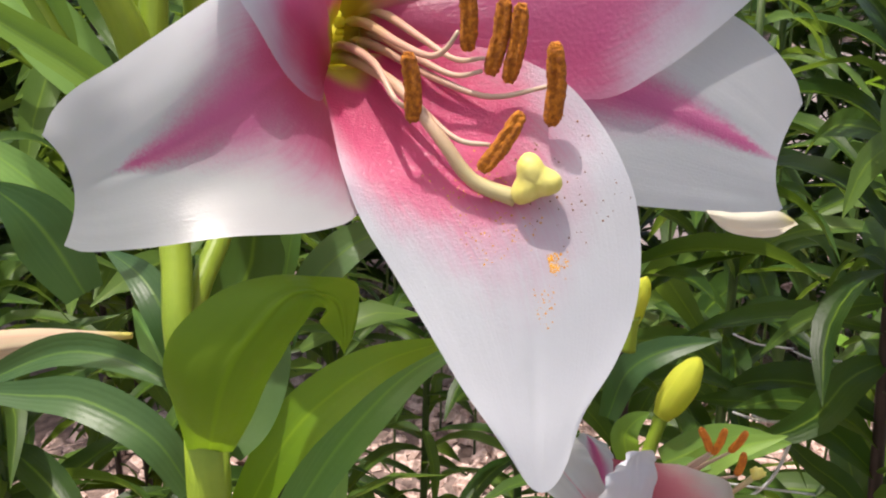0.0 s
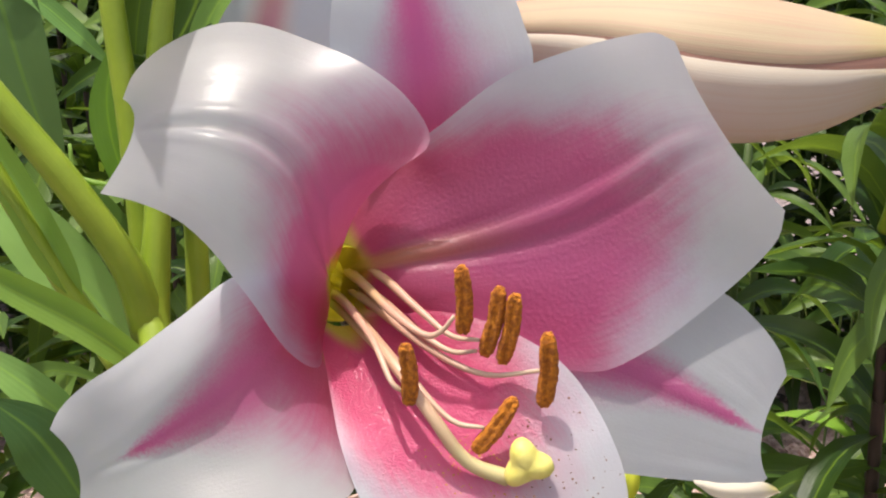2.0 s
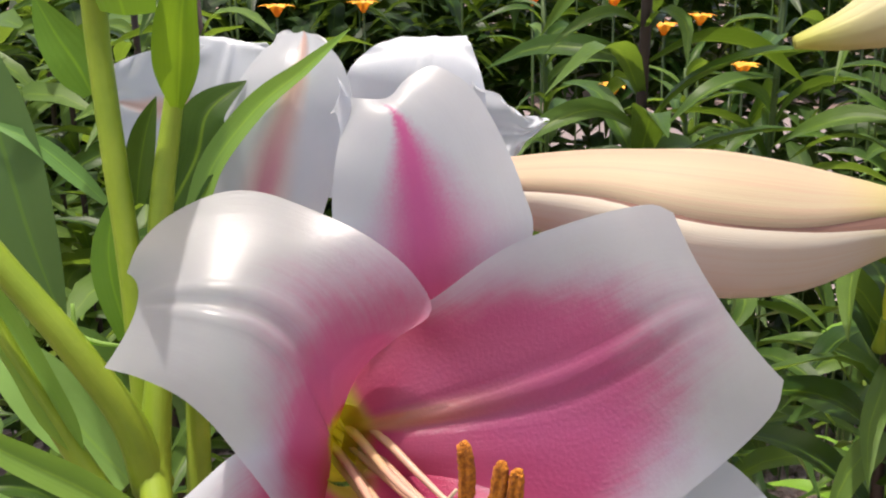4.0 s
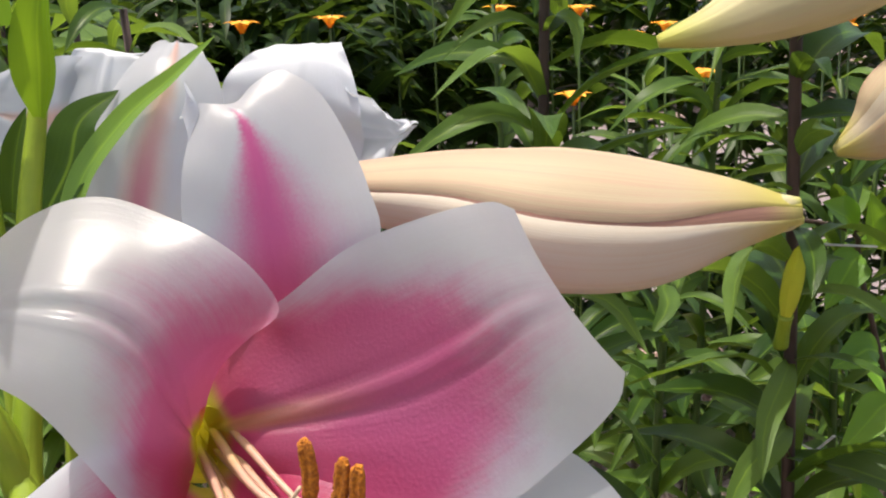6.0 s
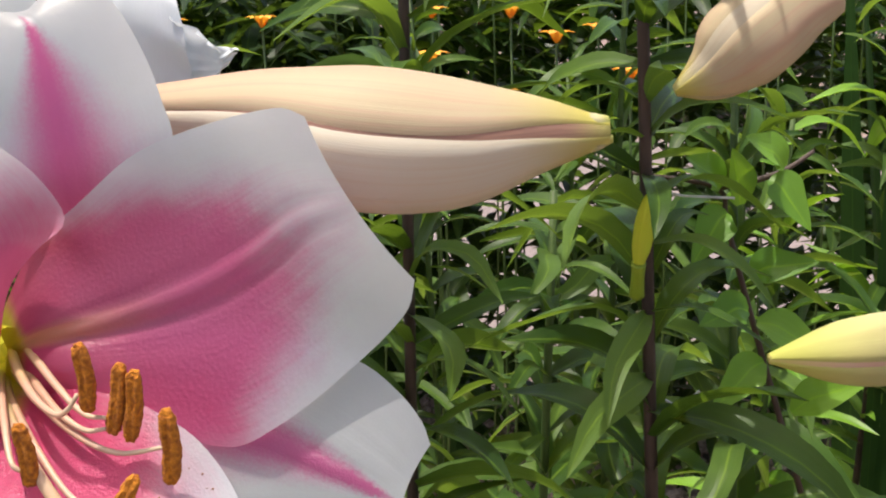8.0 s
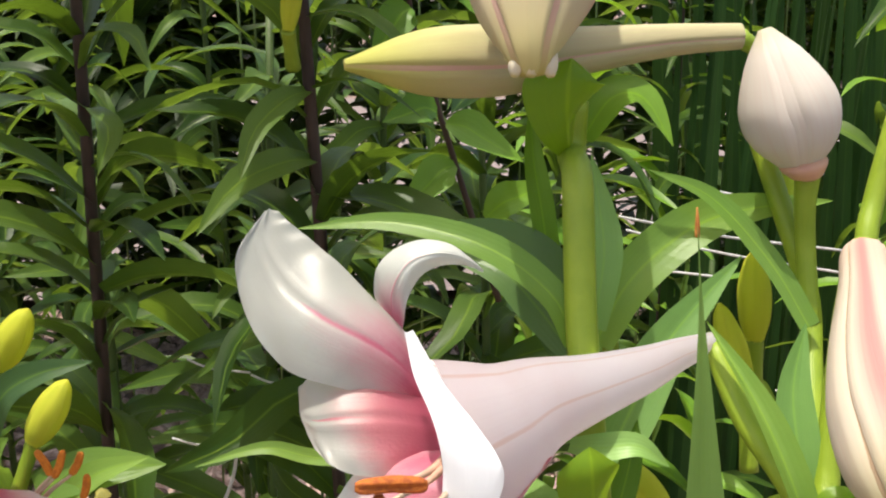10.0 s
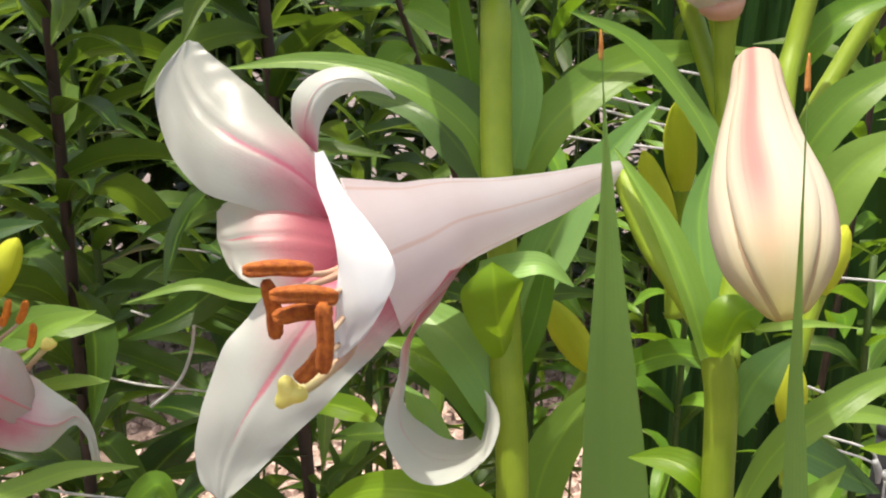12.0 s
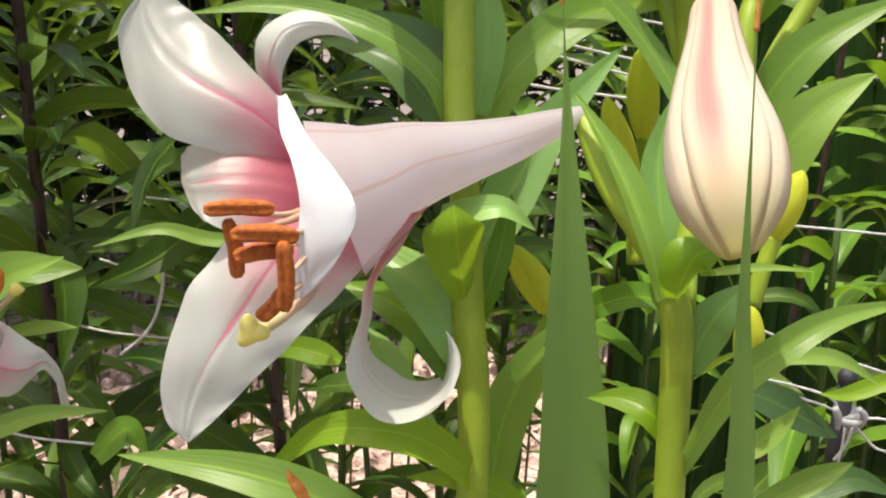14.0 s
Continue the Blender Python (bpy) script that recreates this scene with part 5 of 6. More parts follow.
branch(right_stem, [(0.3472, 0.2800, 0.8126), (0.3511, 0.2940, 0.8448), (0.3565, 0.3024, 0.8593), (0.3633, 0.3080, 0.8847)], [0.0036, 0.0036, 0.0034, 0.0032])
branch(right_stem, [(0.3535, 0.2940, 0.8045), (0.3657, 0.3080, 0.8308), (0.3786, 0.3164, 0.8496), (0.3937, 0.3220, 0.8728)], [0.0034, 0.0034, 0.0032, 0.0030])
leaf(right_stem, [(0.3078, 0.2212, 0.7887), (0.3036, 0.2268, 0.8043), (0.2978, 0.2408, 0.8205), (0.2890, 0.2576, 0.8367)], 0.0105, LEAF_LIGHT, base=0.7, fold=0.7)
leaf(right_stem, [(0.3111, 0.2198, 0.7893), (0.3107, 0.2142, 0.7988), (0.3134, 0.2128, 0.8047), (0.3210, 0.2156, 0.8050)], 0.0155, LEAF_OLIVE, base=0.4, widest=0.5, fold=-0.4, nu=11)
leaf(right_stem, [(0.3138, 0.2352, 0.7876), (0.3125, 0.2436, 0.8046), (0.3131, 0.2520, 0.8185), (0.3185, 0.2604, 0.8344)], 0.0125, LEAF_BLUE, base=0.6)
leaf(right_stem, [(0.3178, 0.2240, 0.7653), (0.3215, 0.2240, 0.7771), (0.3255, 0.2240, 0.7837), (0.3350, 0.2296, 0.7893)], 0.0130, LEAF_BLUE, base=0.5)
leaf(right_stem, [(0.3159, 0.2170, 0.7375), (0.3245, 0.2114, 0.7648), (0.3378, 0.2100, 0.7783), (0.3535, 0.2128, 0.7854), (0.3795, 0.2184, 0.7878)], 0.0095, LEAF_LIGHT, base=0.4, fold=0.35, nv=26)
leaf(right_stem, [(0.3169, 0.2240, 0.7404), (0.3094, 0.2240, 0.7516), (0.3028, 0.2296, 0.7541), (0.2929, 0.2352, 0.7524)], 0.0100, LEAF_OLIVE, base=0.6)
leaf(right_stem, [(0.3152, 0.2352, 0.7807), (0.3072, 0.2464, 0.7787), (0.2972, 0.2576, 0.7695), (0.2859, 0.2660, 0.7546)], 0.0095, LEAF, base=0.7)
leaf(right_stem, [(0.2691, 0.2604, 0.7000), (0.2739, 0.2632, 0.7310), (0.2835, 0.2660, 0.7489), (0.2967, 0.2688, 0.7645)], 0.0160, LEAF_LIGHT, base=0.7)
leaf(right_stem, [(0.3292, 0.2800, 0.8254), (0.3200, 0.2912, 0.8422), (0.3042, 0.3024, 0.8596), (0.2846, 0.3052, 0.8680)], 0.0080, LEAF_LIGHT, base=0.9)
leaf(right_stem, [(0.3539, 0.2968, 0.8112), (0.3663, 0.2968, 0.8333), (0.3795, 0.2968, 0.8458), (0.4035, 0.2968, 0.8580)], 0.0150, LEAF_LIGHT, base=0.7)
leaf(right_stem, [(0.3580, 0.3080, 0.8494), (0.3678, 0.3080, 0.8619), (0.3781, 0.3080, 0.8690), (0.3959, 0.3080, 0.8742)], 0.0110, LEAF, base=0.7)
leaf(right_stem, [(0.3503, 0.2800, 0.7829), (0.3602, 0.2800, 0.8087), (0.3708, 0.2800, 0.8247), (0.3887, 0.2800, 0.8368)], 0.0190, LEAF_LIGHT, base=0.7)
leaf(right_stem, [(0.3289, 0.2520, 0.7828), (0.3351, 0.2464, 0.7862), (0.3468, 0.2464, 0.7869), (0.3615, 0.2464, 0.7851)], 0.0030, LEAF_LIGHT)
leaf(right_stem, [(0.3566, 0.2520, 0.7532), (0.3672, 0.2520, 0.7547), (0.3783, 0.2520, 0.7524), (0.3905, 0.2520, 0.7442)], 0.0060, LEAF_LIGHT)
leaf(right_stem, [(0.3444, 0.2520, 0.7178), (0.3529, 0.2520, 0.7239), (0.3595, 0.2520, 0.7296), (0.3659, 0.2520, 0.7373)], 0.0080, LEAF_LIGHT)

leaf(right_stem, [(0.4763, 0.3800, 0.6792), (0.4625, 0.3800, 0.6741), (0.4498, 0.3800, 0.6703), (0.4377, 0.3800, 0.6711)], 0.0085, LEAF_OLIVE, base=0.8)
leaf(right_stem, [(0.3792, 0.3300, 0.7018), (0.3937, 0.3300, 0.6958), (0.4114, 0.3350, 0.6839), (0.4278, 0.3400, 0.6727)], 0.0150, LEAF_TEAL, base=0.6, fold=0.1)
leaf(right_stem, [(0.3767, 0.3000, 0.6664), (0.3911, 0.3000, 0.6748), (0.4034, 0.3000, 0.6810), (0.4139, 0.3000, 0.6854)], 0.0110, LEAF_LIGHT, base=0.7, fold=0.4)
leaf(right_stem, [(0.4216, 0.3600, 0.6313), (0.4365, 0.3600, 0.6363), (0.4519, 0.3600, 0.6385), (0.4719, 0.3600, 0.6287)], 0.0130, LEAF_TEAL, base=0.7)

def blade(points, width, material=None, roll=0.0, point=0.85, widest=0.1, nv=40):
    ob = thing("sword_leaf", "long upright green sword-shaped leaf", "leaf", "sword leaves", points[0])
    steps = [Vector(points[0])]
    for q in points[1:]:
        a, b = steps[-1], Vector(q)
        count = max(1, round((b - a).length / 0.06))
        steps += [a.lerp(b, (k + 1) / count) for k in range(count)]
    points = steps
    fix(part("leaf", leaf_mesh("leaf", points, width, base=0.95, widest=widest, fold=0.15, nv=nv, roll=roll, point=point), material or BLADE, ob))
    return ob


broad_blade = blade([(0.278, 0.20, 0.0), (0.277, 0.22, 0.4), (0.2904, 0.2352, 0.7158), (0.2874, 0.2408, 0.7791), (0.2858, 0.2492, 0.8263), (0.2842, 0.2548, 0.8564), (0.2836, 0.2576, 0.8681)], 0.0245, point=4.2, widest=0.72, nv=140)
slim_blade = blade([(0.27, 0.10, 0.0), (0.27, 0.12, 0.4), (0.3057, 0.1540, 0.7694), (0.3031, 0.1568, 0.8157), (0.3014, 0.1596, 0.8561), (0.3011, 0.1624, 0.8763)], 0.0080, point=4.0, widest=0.78, nv=140)
DRY = plain_material("leaf_dry_rust", (0.36, 0.12, 0.02), (0.55, 0.24, 0.05), 300, 0.7)
fix(part("dry_tip", tube_mesh("dry_tip", [(0.2840, 0.2566, 0.8610), (0.2838, 0.2570, 0.8650), (0.2836, 0.2575, 0.8690)], [0.0007, 0.0006, 0.0002], 10, 6), DRY, broad_blade, "dry rust-coloured leaf tip"))
fix(part("dry_tip", tube_mesh("dry_tip", [(0.3012, 0.1616, 0.8700), (0.3011, 0.1620, 0.8735), (0.3011, 0.1624, 0.8770)], [0.0006, 0.0005, 0.0002], 10, 6), DRY, slim_blade, "dry rust-coloured leaf tip"))
leaf(middle_stem, [(0.2129, 0.2200, 0.7285), (0.2106, 0.2200, 0.7350), (0.2086, 0.2200, 0.7386), (0.2072, 0.2200, 0.7422)], 0.0036, DRY, "dry_leaf", "withered rust-orange leaf end", base=0.7)

for base, tip, thick, stalk in (
    ((0.3273, 0.3136, 0.8084), (0.3238, 0.3136, 0.8387), 0.0046, (0.3284, 0.3080, 0.7725)),
    ((0.3213, 0.3024, 0.7928), (0.3117, 0.3080, 0.8233), 0.0042, (0.3227, 0.2968, 0.7691)),
    ((0.2933, 0.2856, 0.7569), (0.2776, 0.2856, 0.7807), 0.0046, (0.2831, 0.2856, 0.7370)),
    ((0.3525, 0.2576, 0.7917), (0.3589, 0.2576, 0.8127), 0.0040, (0.3456, 0.2520, 0.7723)),
    ((0.3564, 0.2744, 0.7400), (0.3558, 0.2744, 0.7619), 0.0042, (0.3588, 0.2744, 0.7172)),
    ((0.2767, 0.3080, 0.8207), (0.2770, 0.3080, 0.8386), 0.0032, (0.2772, 0.3080, 0.8003)),
    ((0.0812, 0.3640, 0.7558), (0.0943, 0.3668, 0.7785), 0.0052, (0.0733, 0.3584, 0.7322)),
    ((0.0636, 0.3920, 0.7738), (0.0767, 0.3920, 0.7969), 0.0056, (0.0545, 0.3864, 0.7497)),
    ((0.0497, 0.3500, 0.7801), (0.0562, 0.3500, 0.8000), 0.0046, (0.0437, 0.3500, 0.7562)),
    ((0.1752, 0.4200, 0.8971), (0.1788, 0.4200, 0.9255), 0.0034, (0.1766, 0.4284, 0.8815)),
    ((0.0686, 0.3640, 0.7962), (0.0728, 0.3640, 0.8114), 0.0030, (0.0673, 0.3640, 0.7829)),
):
    a, b, c, thick = Vector(base), Vector(tip), Vector(stalk), thick * 1.15
    bud("small green lily bud, still tight", [a, a.lerp(b, 0.25), a.lerp(b, 0.6), a.lerp(b, 0.88), b], [thick * 0.55, thick * 0.95, thick, thick * 0.6, thick * 0.15], BUD_GREEN, 10, 104, [c, c.lerp(a, 0.5), c.lerp(a, 0.8), a], group="small buds")

upright_bud = bud("white lily bud with a peach-coloured base, upright on its stalk",
    [(0.3300, 0.2988, 0.8697), (0.3274, 0.2990, 0.8787), (0.3235, 0.2996, 0.8893), (0.3190, 0.3010, 0.9013), (0.3157, 0.3024, 0.9104)], [0.0052, 0.0128, 0.0145, 0.0090, 0.0020], BUD_WHITE, 30, 108)
fix(part("collar", tube_mesh("collar", [(0.3304, 0.2976, 0.8672), (0.3302, 0.2974, 0.8690), (0.3296, 0.2972, 0.8715), (0.3290, 0.2972, 0.8735)], [0.0046, 0.0062, 0.0072, 0.0050], 14, 16), plain_material("bud_peach_collar", (0.72, 0.46, 0.30), (0.66, 0.38, 0.28), 150, 0.5, 0.2, 0.3), upright_bud, "peach-coloured base"))
bud("cream lily bud, tip to one side",
    [(0.2366, 0.4032, 0.9988), (0.2202, 0.4004, 0.9935), (0.2045, 0.3976, 0.9824), (0.1936, 0.3976, 0.9727), (0.1812, 0.3976, 0.9666)], [0.008, 0.015, 0.0165, 0.0105, 0.0020], BUD, -40, 96, inner=BUD_INNER)
bud("pale green-yellow lily bud, high up",
    [(0.1988, 0.3640, 1.0443), (0.1736, 0.3640, 1.0318), (0.1474, 0.3640, 1.0223), (0.1271, 0.3626, 1.0144), (0.1108, 0.3626, 1.0101)], [0.009, 0.0135, 0.0125, 0.0065, 0.0020], BUD_LIME, -40, 96)

# ---- the bed behind: tall dark-stemmed lilies ----
def foliage_leaf(n):
    """One of several leaf shapes, along +x, a tenth of a metre long."""
    rng = random.Random(n)
    droop = rng.uniform(-0.2, 1.0)
    pts = [(0.0, 0, 0), (0.033, 0, 0.010 + 0.004 * droop), (0.068, rng.uniform(-0.006, 0.006), 0.010 - 0.014 * droop), (0.1, rng.uniform(-0.012, 0.012), 0.0 - 0.045 * droop)]
    return leaf_mesh("leaf", pts, rng.uniform(0.016, 0.026), 5, 9, rng.uniform(-35, 35), 0.35, (0, 0, 1), 0.3, 0.42, n, 0.05)


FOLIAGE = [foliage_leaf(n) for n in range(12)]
# every other shape takes the green that has shade painted in
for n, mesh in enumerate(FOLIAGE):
    mesh.materials.append(LEAF_SHADED if n % 2 else LEAF_HALF_LIT)
# lit copies for plants on the right: brighter greens stand in for sunlight
FOLIAGE_LIT = [foliage_leaf(n) for n in range(8)]
for n, mesh in enumerate(FOLIAGE_LIT):
    mesh.materials.append(LEAF if n % 2 else LEAF_HALF_LIT)


def lily_plant(x, y, top, lean, count, seed, size=1.0, low=0.30, green=False):
    rng = random.Random(seed)
    ob = thing("lily_plant", "tall lily plant with dark stem and many narrow green leaves", "plant", "lily plants", (x, y, 0))
    tip = Vector((lean[0], lean[1], top))
    wob = [Vector((rng.uniform(-0.006, 0.006), rng.uniform(-0.006, 0.006), 0)) for _ in range(2)]
    pts = [Vector((0, 0, 0)), tip * 0.33 + wob[0], tip * 0.66 + wob[1], tip]
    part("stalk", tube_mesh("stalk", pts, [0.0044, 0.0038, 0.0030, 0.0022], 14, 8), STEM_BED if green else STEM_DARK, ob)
    pos, _ = spline(pts, 80)
    turn = rng.uniform(0, 6.28)
    for k in range(count):
        s = low + (1 - low) * (k / max(1, count - 1)) ** 0.85
        turn += 2.39996 + rng.uniform(-0.4, 0.4)
        shapes = FOLIAGE_LIT if x > 0.34 else FOLIAGE
        o = new("leaf", shapes[rng.randrange(len(shapes))])
        o.parent = ob
        scale = size * rng.uniform(0.5, 0.95) * (1.0 - 0.4 * max(0, s - 0.8) / 0.2)
        o.matrix_basis = Matrix.Translation(pos[min(79, int(s * 79))]) @ Euler((rng.uniform(-0.4, 0.4), rng.uniform(-0.7, 0.35), turn)).to_matrix().to_4x4() @ Matrix.Scale(scale, 4)
    return ob


lily_plant(0.222, 0.434, 1.10, (-0.052, -0.002), 110, 900, 1.05)
lily_plant(0.080, 0.478, 1.10, (0.006, 0.003), 110, 901, 1.05)
rng = random.Random(5)
for n in range(30):
    x = -0.62 + 1.75 * ((n * 0.618 + 0.21) % 1)
    y = 0.52 + 0.62 * (n / 30)
    lily_plant(x, y, (rng.uniform(0.92, 1.02) if n % 2 else rng.uniform(0.68, 0.90)) + 0.03 * (n / 32), (rng.uniform(-0.05, 0.03), rng.uniform(-0.03, 0.03)), 30 if 0.42 < x < 0.8 and y < 0.9 else 78, n, rng.uniform(1.0, 1.3), green=n % 4 != 1)


def scatter_leaves(name, label, count, seed, box, size, wide, material, rise=0.5):
    """Uncounted leaves in a box of space (x, y, z ranges), joined into one mesh."""
    rng = random.Random(seed)
    verts, faces, uvs = [], [], []
    for _ in range(count):
        q = Vector([rng.uniform(*r) for r in box])
        q.x += 0.5 * noise.noise((q.y * 2.5, seed, 0.3))
        q.y += 0.3 * noise.noise((q.x * 2.5, seed, 1.7))
        q.z *= 1 + 0.10 * noise.noise((q.x * 3, q.y * 3, seed))
        turn, tilt, length = rng.uniform(0, 6.283), rng.uniform(-0.6, rise), size * rng.uniform(0.6, 1.2)
        out = Vector((math.cos(turn) * math.cos(tilt), math.sin(turn) * math.cos(tilt), math.sin(tilt)))
        side = out.cross(Vector((rng.uniform(-0.6, 0.6), rng.uniform(-0.6, 0.6), 1))).normalized() * wide * length
        up = side.cross(out).normalized()
        first = len(verts)
        for v, w, sag in ((0, 0.25, 0), (0.3, 0.9, 0.05), (0.62, 0.85, 0.0), (1.0, 0.04, -0.2)):
            c = q + out * v * length + Vector((0, 0, sag * length))
            verts += [tuple(c - side * w + up * wide * w * length * 0.3), tuple(c), tuple(c + side * w + up * wide * w * length * 0.3)]
        for i in range(3):
            for j in range(2):
                a = first + i * 3 + j
                faces.append((a, a + 1, a + 4, a + 3))
                uvs += [(j / 2, i / 3), ((j + 1) / 2, i / 3), ((j + 1) / 2, (i + 1) / 3), (j / 2, (i + 1) / 3)]
    mesh = bpy.data.meshes.new(name)
    mesh.from_pydata(verts, [], faces)
    mesh.uv_layers.new(name="UVMap").data.foreach_set("uv", [x for uv in uvs for x in uv])
    mesh.polygons.foreach_set("use_smooth", [True] * len(faces))
    return tagged(part(name, mesh, material), label, "foliage", kind="stuff")


# undergrowth, deep bed and hedge: shade between the leaves is in their colour
scatter_leaves("undergrowth", "low tangled green leaves between the lily stems", 420, 3, ((-0.9, 1.5), (0.50, 1.15), (0.03, 0.26)), 0.09, 0.12, LEAF_DEEP_SHADE)
scatter_leaves("bed_foliage", "dense green lily leaves deeper in the bed", 6500, 4, ((-2.2, 0.05), (1.95, 2.45), (0.10, 0.99)), 0.14, 0.13, LEAF_DEEP_SHADE)
scatter_leaves("bed_foliage", "thin green leaves at the edge of the bed", 4200, 24, ((0.0, 3.1), (1.9, 2.4), (0.05, 0.75)), 0.14, 0.12, LEAF_DEEP_SHADE)
# these tops are toned down with the shaded copy of the leaf green
scatter_leaves("bed_foliage", "sunlit green leaf tops in the bed", 2600, 25, ((-0.3, 1.5), (1.95, 2.45), (0.72, 1.02)), 0.12, 0.12, LEAF_SHADED)
scatter_leaves("bed_foliage", "green lily leaves in the middle of the bed", 2200, 14, ((-1.0, 0.10), (1.65, 2.0), (0.50, 0.95)), 0.12, 0.12, LEAF_DEEP_SHADE)
scatter_leaves("bed_foliage", "sunlit green leaves beside the tall stems", 520, 26, ((-0.75, -0.22), (0.75, 1.2), (0.45, 0.98)), 0.10, 0.13, LEAF_HALF_LIT)
scatter_leaves("hedge", "green shrubs beyond the path", 9000, 6, ((-4.5, 6.5), (5.9, 7.6), (0.0, 1.25)), 0.20, 0.17, LEAF_DEEP_SHADE)

shrub = thing("shrub", "thin twigs with broad rounded green leaves", "plant", "", (0.2719, 0.4900, 0.7602))
for pts in ([(0.2719, 0.4900, 0.7602), (0.2450, 0.4900, 0.8417), (0.2289, 0.4900, 0.8927), (0.2232, 0.4900, 0.9107), (0.1851, 0.4900, 0.9182)], [(0.2232, 0.4900, 0.9107), (0.2386, 0.4900, 0.9132), (0.2545, 0.4928, 0.9179), (0.2685, 0.4984, 0.9249)]):
    fix(part("twig", tube_mesh("twig", pts, [0.0016, 0.0013, 0.0009], 16, 7), STEM_DARK, shrub))
for a, b in (
    ((0.2333, 0.4872, 0.9034), (0.2275, 0.4788, 0.9222)),
    ((0.2457, 0.4872, 0.9149), (0.2562, 0.4788, 0.9010)),
    ((0.2282, 0.4872, 0.8996), (0.2158, 0.4788, 0.8859)),
    ((0.2395, 0.4872, 0.8695), (0.2573, 0.4788, 0.8765)),
    ((0.2520, 0.4872, 0.9199), (0.2373, 0.4788, 0.9308)),
    ((0.2443, 0.4872, 0.8479), (0.2670, 0.4788, 0.8377)),
    ((0.2490, 0.4872, 0.8286), (0.2306, 0.4788, 0.8151)),
    ((0.2637, 0.4872, 0.8028), (0.2843, 0.4788, 0.8166)),
    ((0.2401, 0.4872, 0.8534), (0.2230, 0.4788, 0.8519)),
    ((0.2241, 0.4872, 0.9111), (0.2113, 0.4788, 0.9222)),
):
    a, b = Vector(a), Vector(b)
    leaf(shrub, [a, a.lerp(b, 0.35) + Vector((0, 0, 0.003)), a.lerp(b, 0.7) + Vector((0, 0, 0.002)), b + (b - a) * 0.5], 0.019, LEAF, base=0.2, widest=0.45)

# sword leaves of another plant, with its shade put into their dark green
rng = random.Random(11)
for n in range(44):
    x, y = 0.62 + 0.62 * ((n * 0.618) % 1), 1.0 + 0.36 * ((n * 0.755) % 1)
    top = rng.uniform(0.95, 1.28)
    dx = rng.uniform(-0.10, 0.08)
    blade([(x, y, 0.0), (x + dx * 0.2, y, top * 0.5), (x + dx, y + rng.uniform(-0.05, 0.05), top)], rng.uniform(0.030, 0.050), BLADE_SHADED, rng.uniform(-40, 40))

for n in range(26):
    x, y = 0.53 + 0.17 * ((n * 0.618) % 1), 0.90 + 0.14 * ((n * 0.755) % 1)
    top = rng.uniform(0.86, 1.02)
    blade([(x, y, 0.0), (x, y, top * 0.5), (x + rng.uniform(-0.04, 0.04), y, top)], rng.uniform(0.014, 0.026), BLADE_SHADED, rng.uniform(-50, 50))

# orange flowers deeper in the bed
SEEN = [(-0.1822, 1.2880, 0.9202), (-0.0914, 1.3720, 0.9167), (0.1064, 1.2040, 0.8885), (0.1782, 1.1760, 0.8513), (0.2502, 1.2880, 0.9012), (0.3200, 1.2040, 0.8687), (0.5002, 1.3160, 0.9028), (0.2053, 1.3720, 0.9237), (0.1117, 1.4000, 0.9229), (0.3155, 1.4000, 0.8998), (0.5405, 1.4000, 0.9059), (0.4539, 1.2320, 0.9026)]
for n in range(34):
    x, y, z = SEEN[n] if n < len(SEEN) else (-0.35 + 1.7 * ((n * 0.618 + 0.3) % 1), rng.uniform(1.1, 2.0), rng.uniform(0.93, 1.03))
    ob = thing("orange_flower", "small bright orange garden flower on a thin stalk", "flower", "orange flowers", (x, y, 0))
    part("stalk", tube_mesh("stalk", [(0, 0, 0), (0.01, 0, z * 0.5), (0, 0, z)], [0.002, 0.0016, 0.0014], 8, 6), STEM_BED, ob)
    for k in range(6):
        w = k * 1.047 + rng.uniform(-0.2, 0.2)
        d = Vector((math.cos(w), math.sin(w), 0))
        part("petal", leaf_mesh("petal", [Vector((0, 0, z)), Vector((0, 0, z + 0.012)) + d * 0.010, Vector((0, 0, z + 0.012)) + d * 0.021], 0.012, 5, 6, facing=(0, 0, 1), base=0.4), ORANGE, ob)

# ---- the path and the mulch ----
path_mesh = sheet("path", [[(-20 + 2 * j, 2.6 + 2.9 * i / 6, 0.03 + 0.004 * noise.noise((j, i, 0))) for j in range(21)] for i in range(7)])
tagged(part("path", path_mesh, PAVING), "pinkish paved garden path in sunlight", "path", kind="structure")


def chips():
    rng = random.Random(8)
    verts, faces = [], []
    for _ in range(17000):
        x, y = rng.gauss(0.6, 0.75), 0.3 + 2.25 * rng.random()
        a, b, c = rng.uniform(0.007, 0.020), rng.uniform(0.006, 0.014), rng.uniform(0.004, 0.010)
        m = Matrix.Translation((x, y, noise.noise((x * 3, y * 3, 0)) * 0.02 + noise.noise((x * 9, y * 9, 4)) * 0.008 + rng.uniform(0, 0.006))) @ Euler((rng.uniform(-0.6, 0.6), rng.uniform(-0.6, 0.6), rng.uniform(0, 6.28))).to_matrix().to_4x4()
        first = len(verts)
        for i in (-1, 1):
            for j in (-1, 1):
                for k in (-1, 1):
                    verts.append(tuple(m @ Vector((i * a * rng.uniform(0.6, 1), j * b * rng.uniform(0.6, 1), k * c * rng.uniform(0.6, 1)))))
        faces += [tuple(first + q for q in f) for f in ((0, 1, 3, 2), (4, 6, 7, 5), (0, 4, 5, 1), (2, 3, 7, 6), (0, 2, 6, 4), (1, 5, 7, 3))]
    mesh = bpy.data.meshes.new("mulch")
    mesh.from_pydata(verts, [], faces)
    return mesh


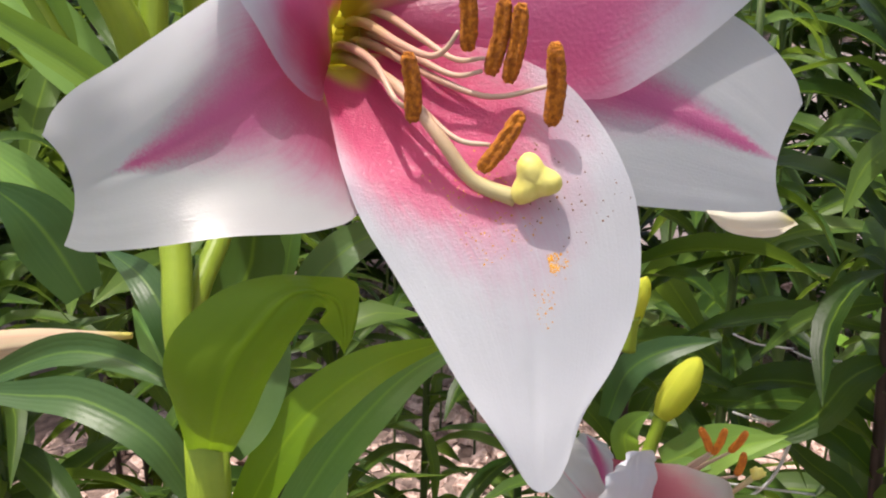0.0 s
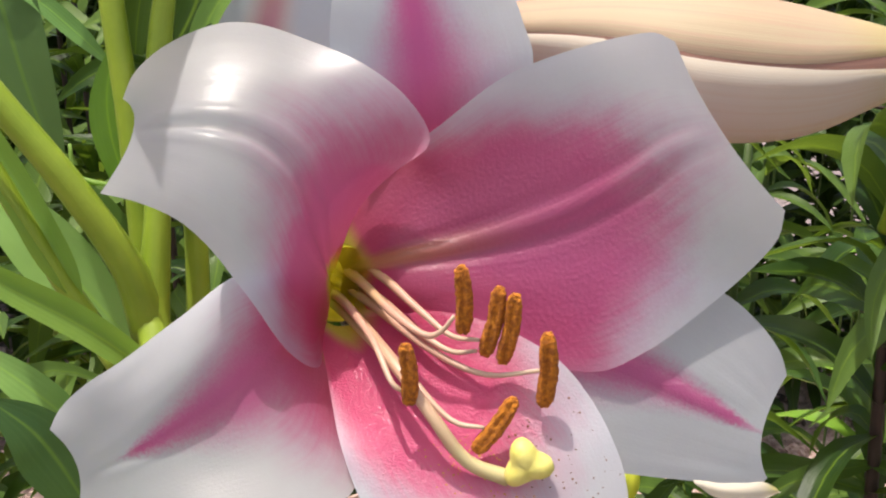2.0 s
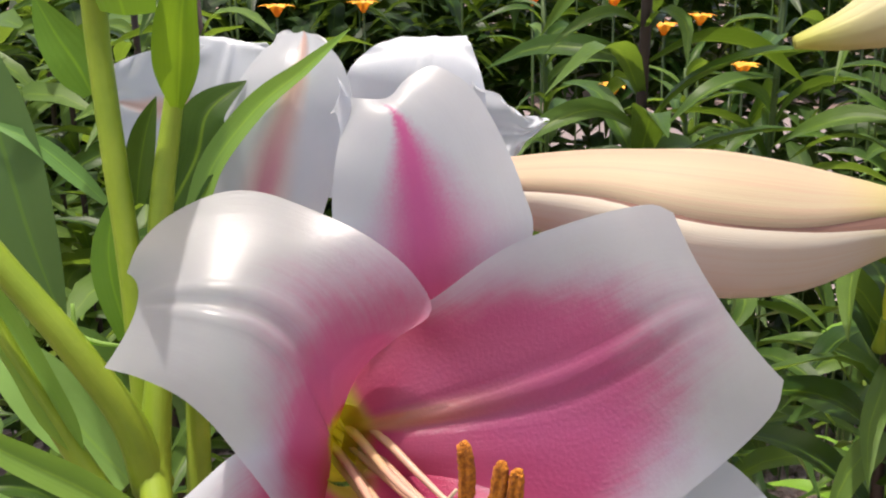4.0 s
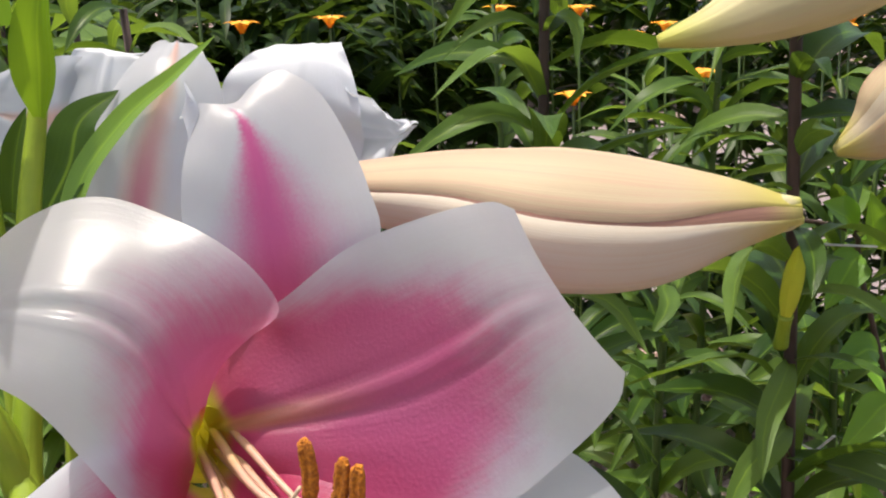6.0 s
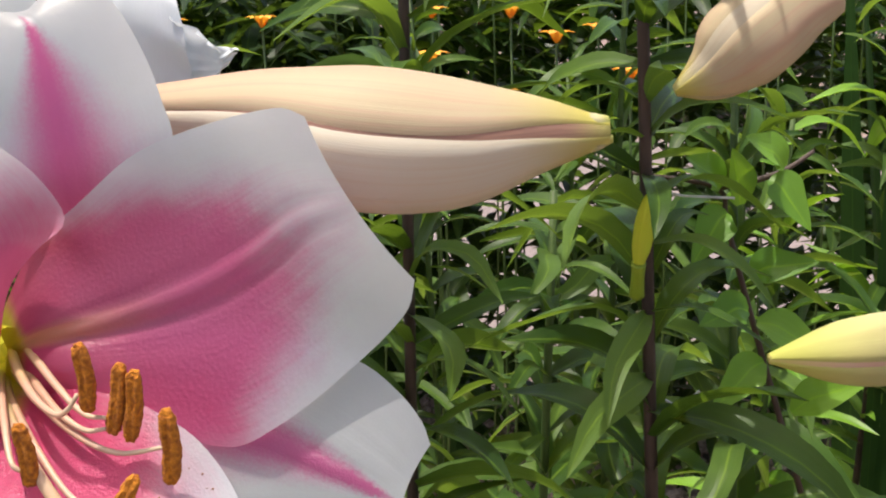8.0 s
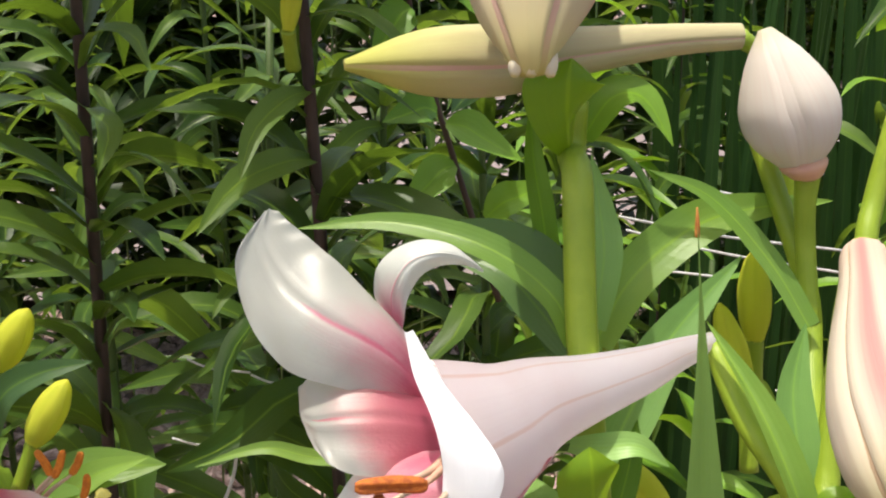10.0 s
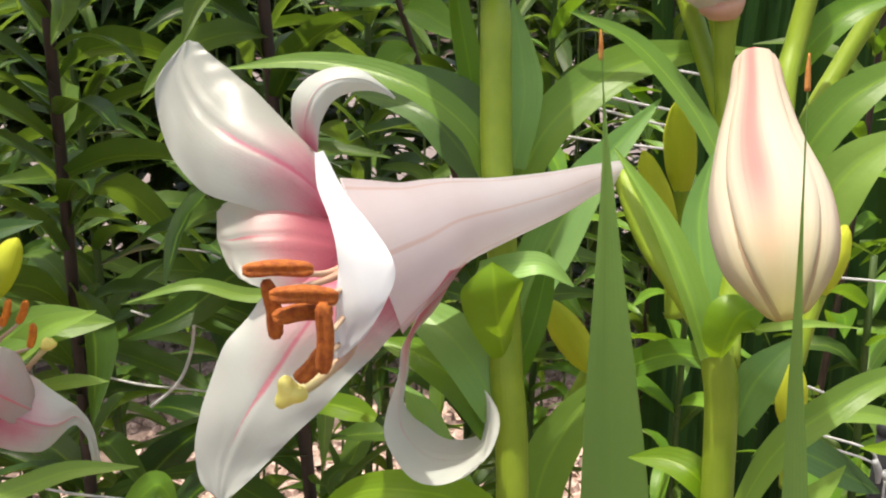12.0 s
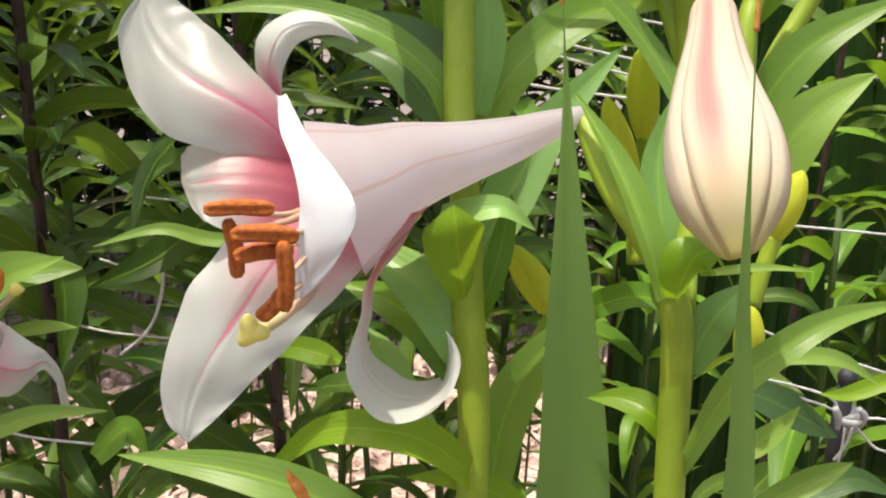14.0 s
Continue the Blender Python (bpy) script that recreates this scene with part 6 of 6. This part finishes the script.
tagged(part("mulch", chips(), MULCH), "bark mulch chips on the soil", "mulch", kind="stuff")


# ---- white support netting among the stems ----
def net_string(points, thick=0.00055):
    ob = thing("string", "thin white support string among the lily stems", "string", "netting", points[0])
    fix(part("cord", tube_mesh("cord", points, [thick] * 2, 12, 6), STRING, ob))


for a, b in (((0.3011, 0.3920, 0.8292), (0.4314, 0.4200, 0.8016)), ((0.3060, 0.3976, 0.8220), (0.4186, 0.3976, 0.7984)), ((0.3247, 0.4200, 0.8393), (0.3938, 0.4200, 0.8237)), ((0.1920, 0.4480, 0.8292), (0.2143, 0.4480, 0.8222)),
             ((0.1957, 0.4480, 0.8227), (0.2091, 0.4480, 0.8314)), ((0.1831, 0.4480, 0.9216), (0.2193, 0.4480, 0.9158)), ((0.1271, 0.4480, 0.7519), (0.1542, 0.4480, 0.7446)), ((0.1225, 0.4200, 0.7280), (0.1535, 0.4200, 0.7231)),
             ((0.1034, 0.4200, 0.6993), (0.1614, 0.4200, 0.6877)), ((0.3668, 0.3360, 0.7346), (0.4441, 0.3360, 0.7028)), ((0.3596, 0.3640, 0.7662), (0.4507, 0.3640, 0.7522)), ((0.2812, 0.3920, 0.8153), (0.3464, 0.3920, 0.8031)),
             ((0.1545, 0.4480, 0.7436), (0.1763, 0.4480, 0.7386)), ((0.1763, 0.4480, 0.7386), (0.1728, 0.4480, 0.7061)), ((0.1386, 0.4480, 0.7117), (0.1737, 0.4480, 0.7052)), ((0.0819, 0.3640, 0.6798), (0.1380, 0.3640, 0.6670))):
    a, b = Vector(a), Vector(b)
    net_string([a, a.lerp(b, 0.35) + Vector((0, 0, -0.002)), a.lerp(b, 0.7) + Vector((0, 0, -0.001)), b])
c = [(0.1493, 0.4200, 0.7259), (0.1474, 0.4200, 0.7100), (0.1408, 0.4200, 0.6939), (0.1277, 0.4200, 0.6820)]
net_string(c, 0.0008)

# ---- the stake of the netting, with its clip ----
STAKE = plain_material("stake_dark_plastic", (0.008, 0.009, 0.010), (0.022, 0.024, 0.026), 120, 0.65, 0.2)
CLIP = plain_material("clip_white_plastic", (0.36, 0.37, 0.37), (0.50, 0.51, 0.51), 200, 0.4, 0.2, 0.3)
stake = thing("garden_stake", "dark plastic garden stake with rounded top among the lilies", "stake", "", (0.4825, 0.4600, 0.0000))
fix(part("post", tube_mesh("post", [(0.4825, 0.4600, 0.0000), (0.4825, 0.4500, 0.3236), (0.4825, 0.4400, 0.6472)], [0.0046, 0.0046, 0.0045], 16, 16), STAKE, stake))
fix(part("cap", blob_mesh("cap", (0.4825, 0.4400, 0.6472), (0.0052, 0.0052, 0.0050), 0, 2, 0.02), STAKE, stake, "rounded grey cap"))
clip = thing("net_clip", "white plastic clip that holds the netting to a stake", "clip", "", (0.4877, 0.4400, 0.6229))
fix(part("collar", tube_mesh("collar", [(0.4854, 0.4400, 0.6276), (0.4867, 0.4400, 0.6230), (0.4879, 0.4400, 0.6176)], [0.0056, 0.0062, 0.0056], 10, 16), CLIP, clip))
for pts in ([(0.4720, 0.4280, 0.6367), (0.4746, 0.4280, 0.6308), (0.4750, 0.4280, 0.6243)], [(0.4846, 0.4280, 0.6355), (0.4883, 0.4280, 0.6309), (0.4868, 0.4280, 0.6251)], [(0.4755, 0.4280, 0.6292), (0.4823, 0.4280, 0.6272), (0.4892, 0.4280, 0.6289)]):
    fix(part("jaw", tube_mesh("jaw", pts, [0.0016, 0.0019, 0.0012], 10, 8), CLIP, clip))
for pts in ([(0.4301, 0.4300, 0.6543), (0.4512, 0.4300, 0.6485), (0.4698, 0.4300, 0.6414), (0.4752, 0.4300, 0.6329)], [(0.4489, 0.4300, 0.6435), (0.4644, 0.4300, 0.6381), (0.4739, 0.4300, 0.6336)], [(0.4799, 0.4300, 0.6236), (0.4799, 0.4300, 0.6098), (0.4773, 0.4300, 0.5898)], [(0.4843, 0.4300, 0.6241), (0.4815, 0.4300, 0.6131), (0.4766, 0.4300, 0.6050)], [(0.4858, 0.4300, 0.6243), (0.4967, 0.4300, 0.6124), (0.5044, 0.4300, 0.6087)], [(0.4882, 0.4300, 0.6285), (0.4957, 0.4300, 0.6285), (0.5050, 0.4300, 0.6268)]):
    net_string(pts, 0.0007)
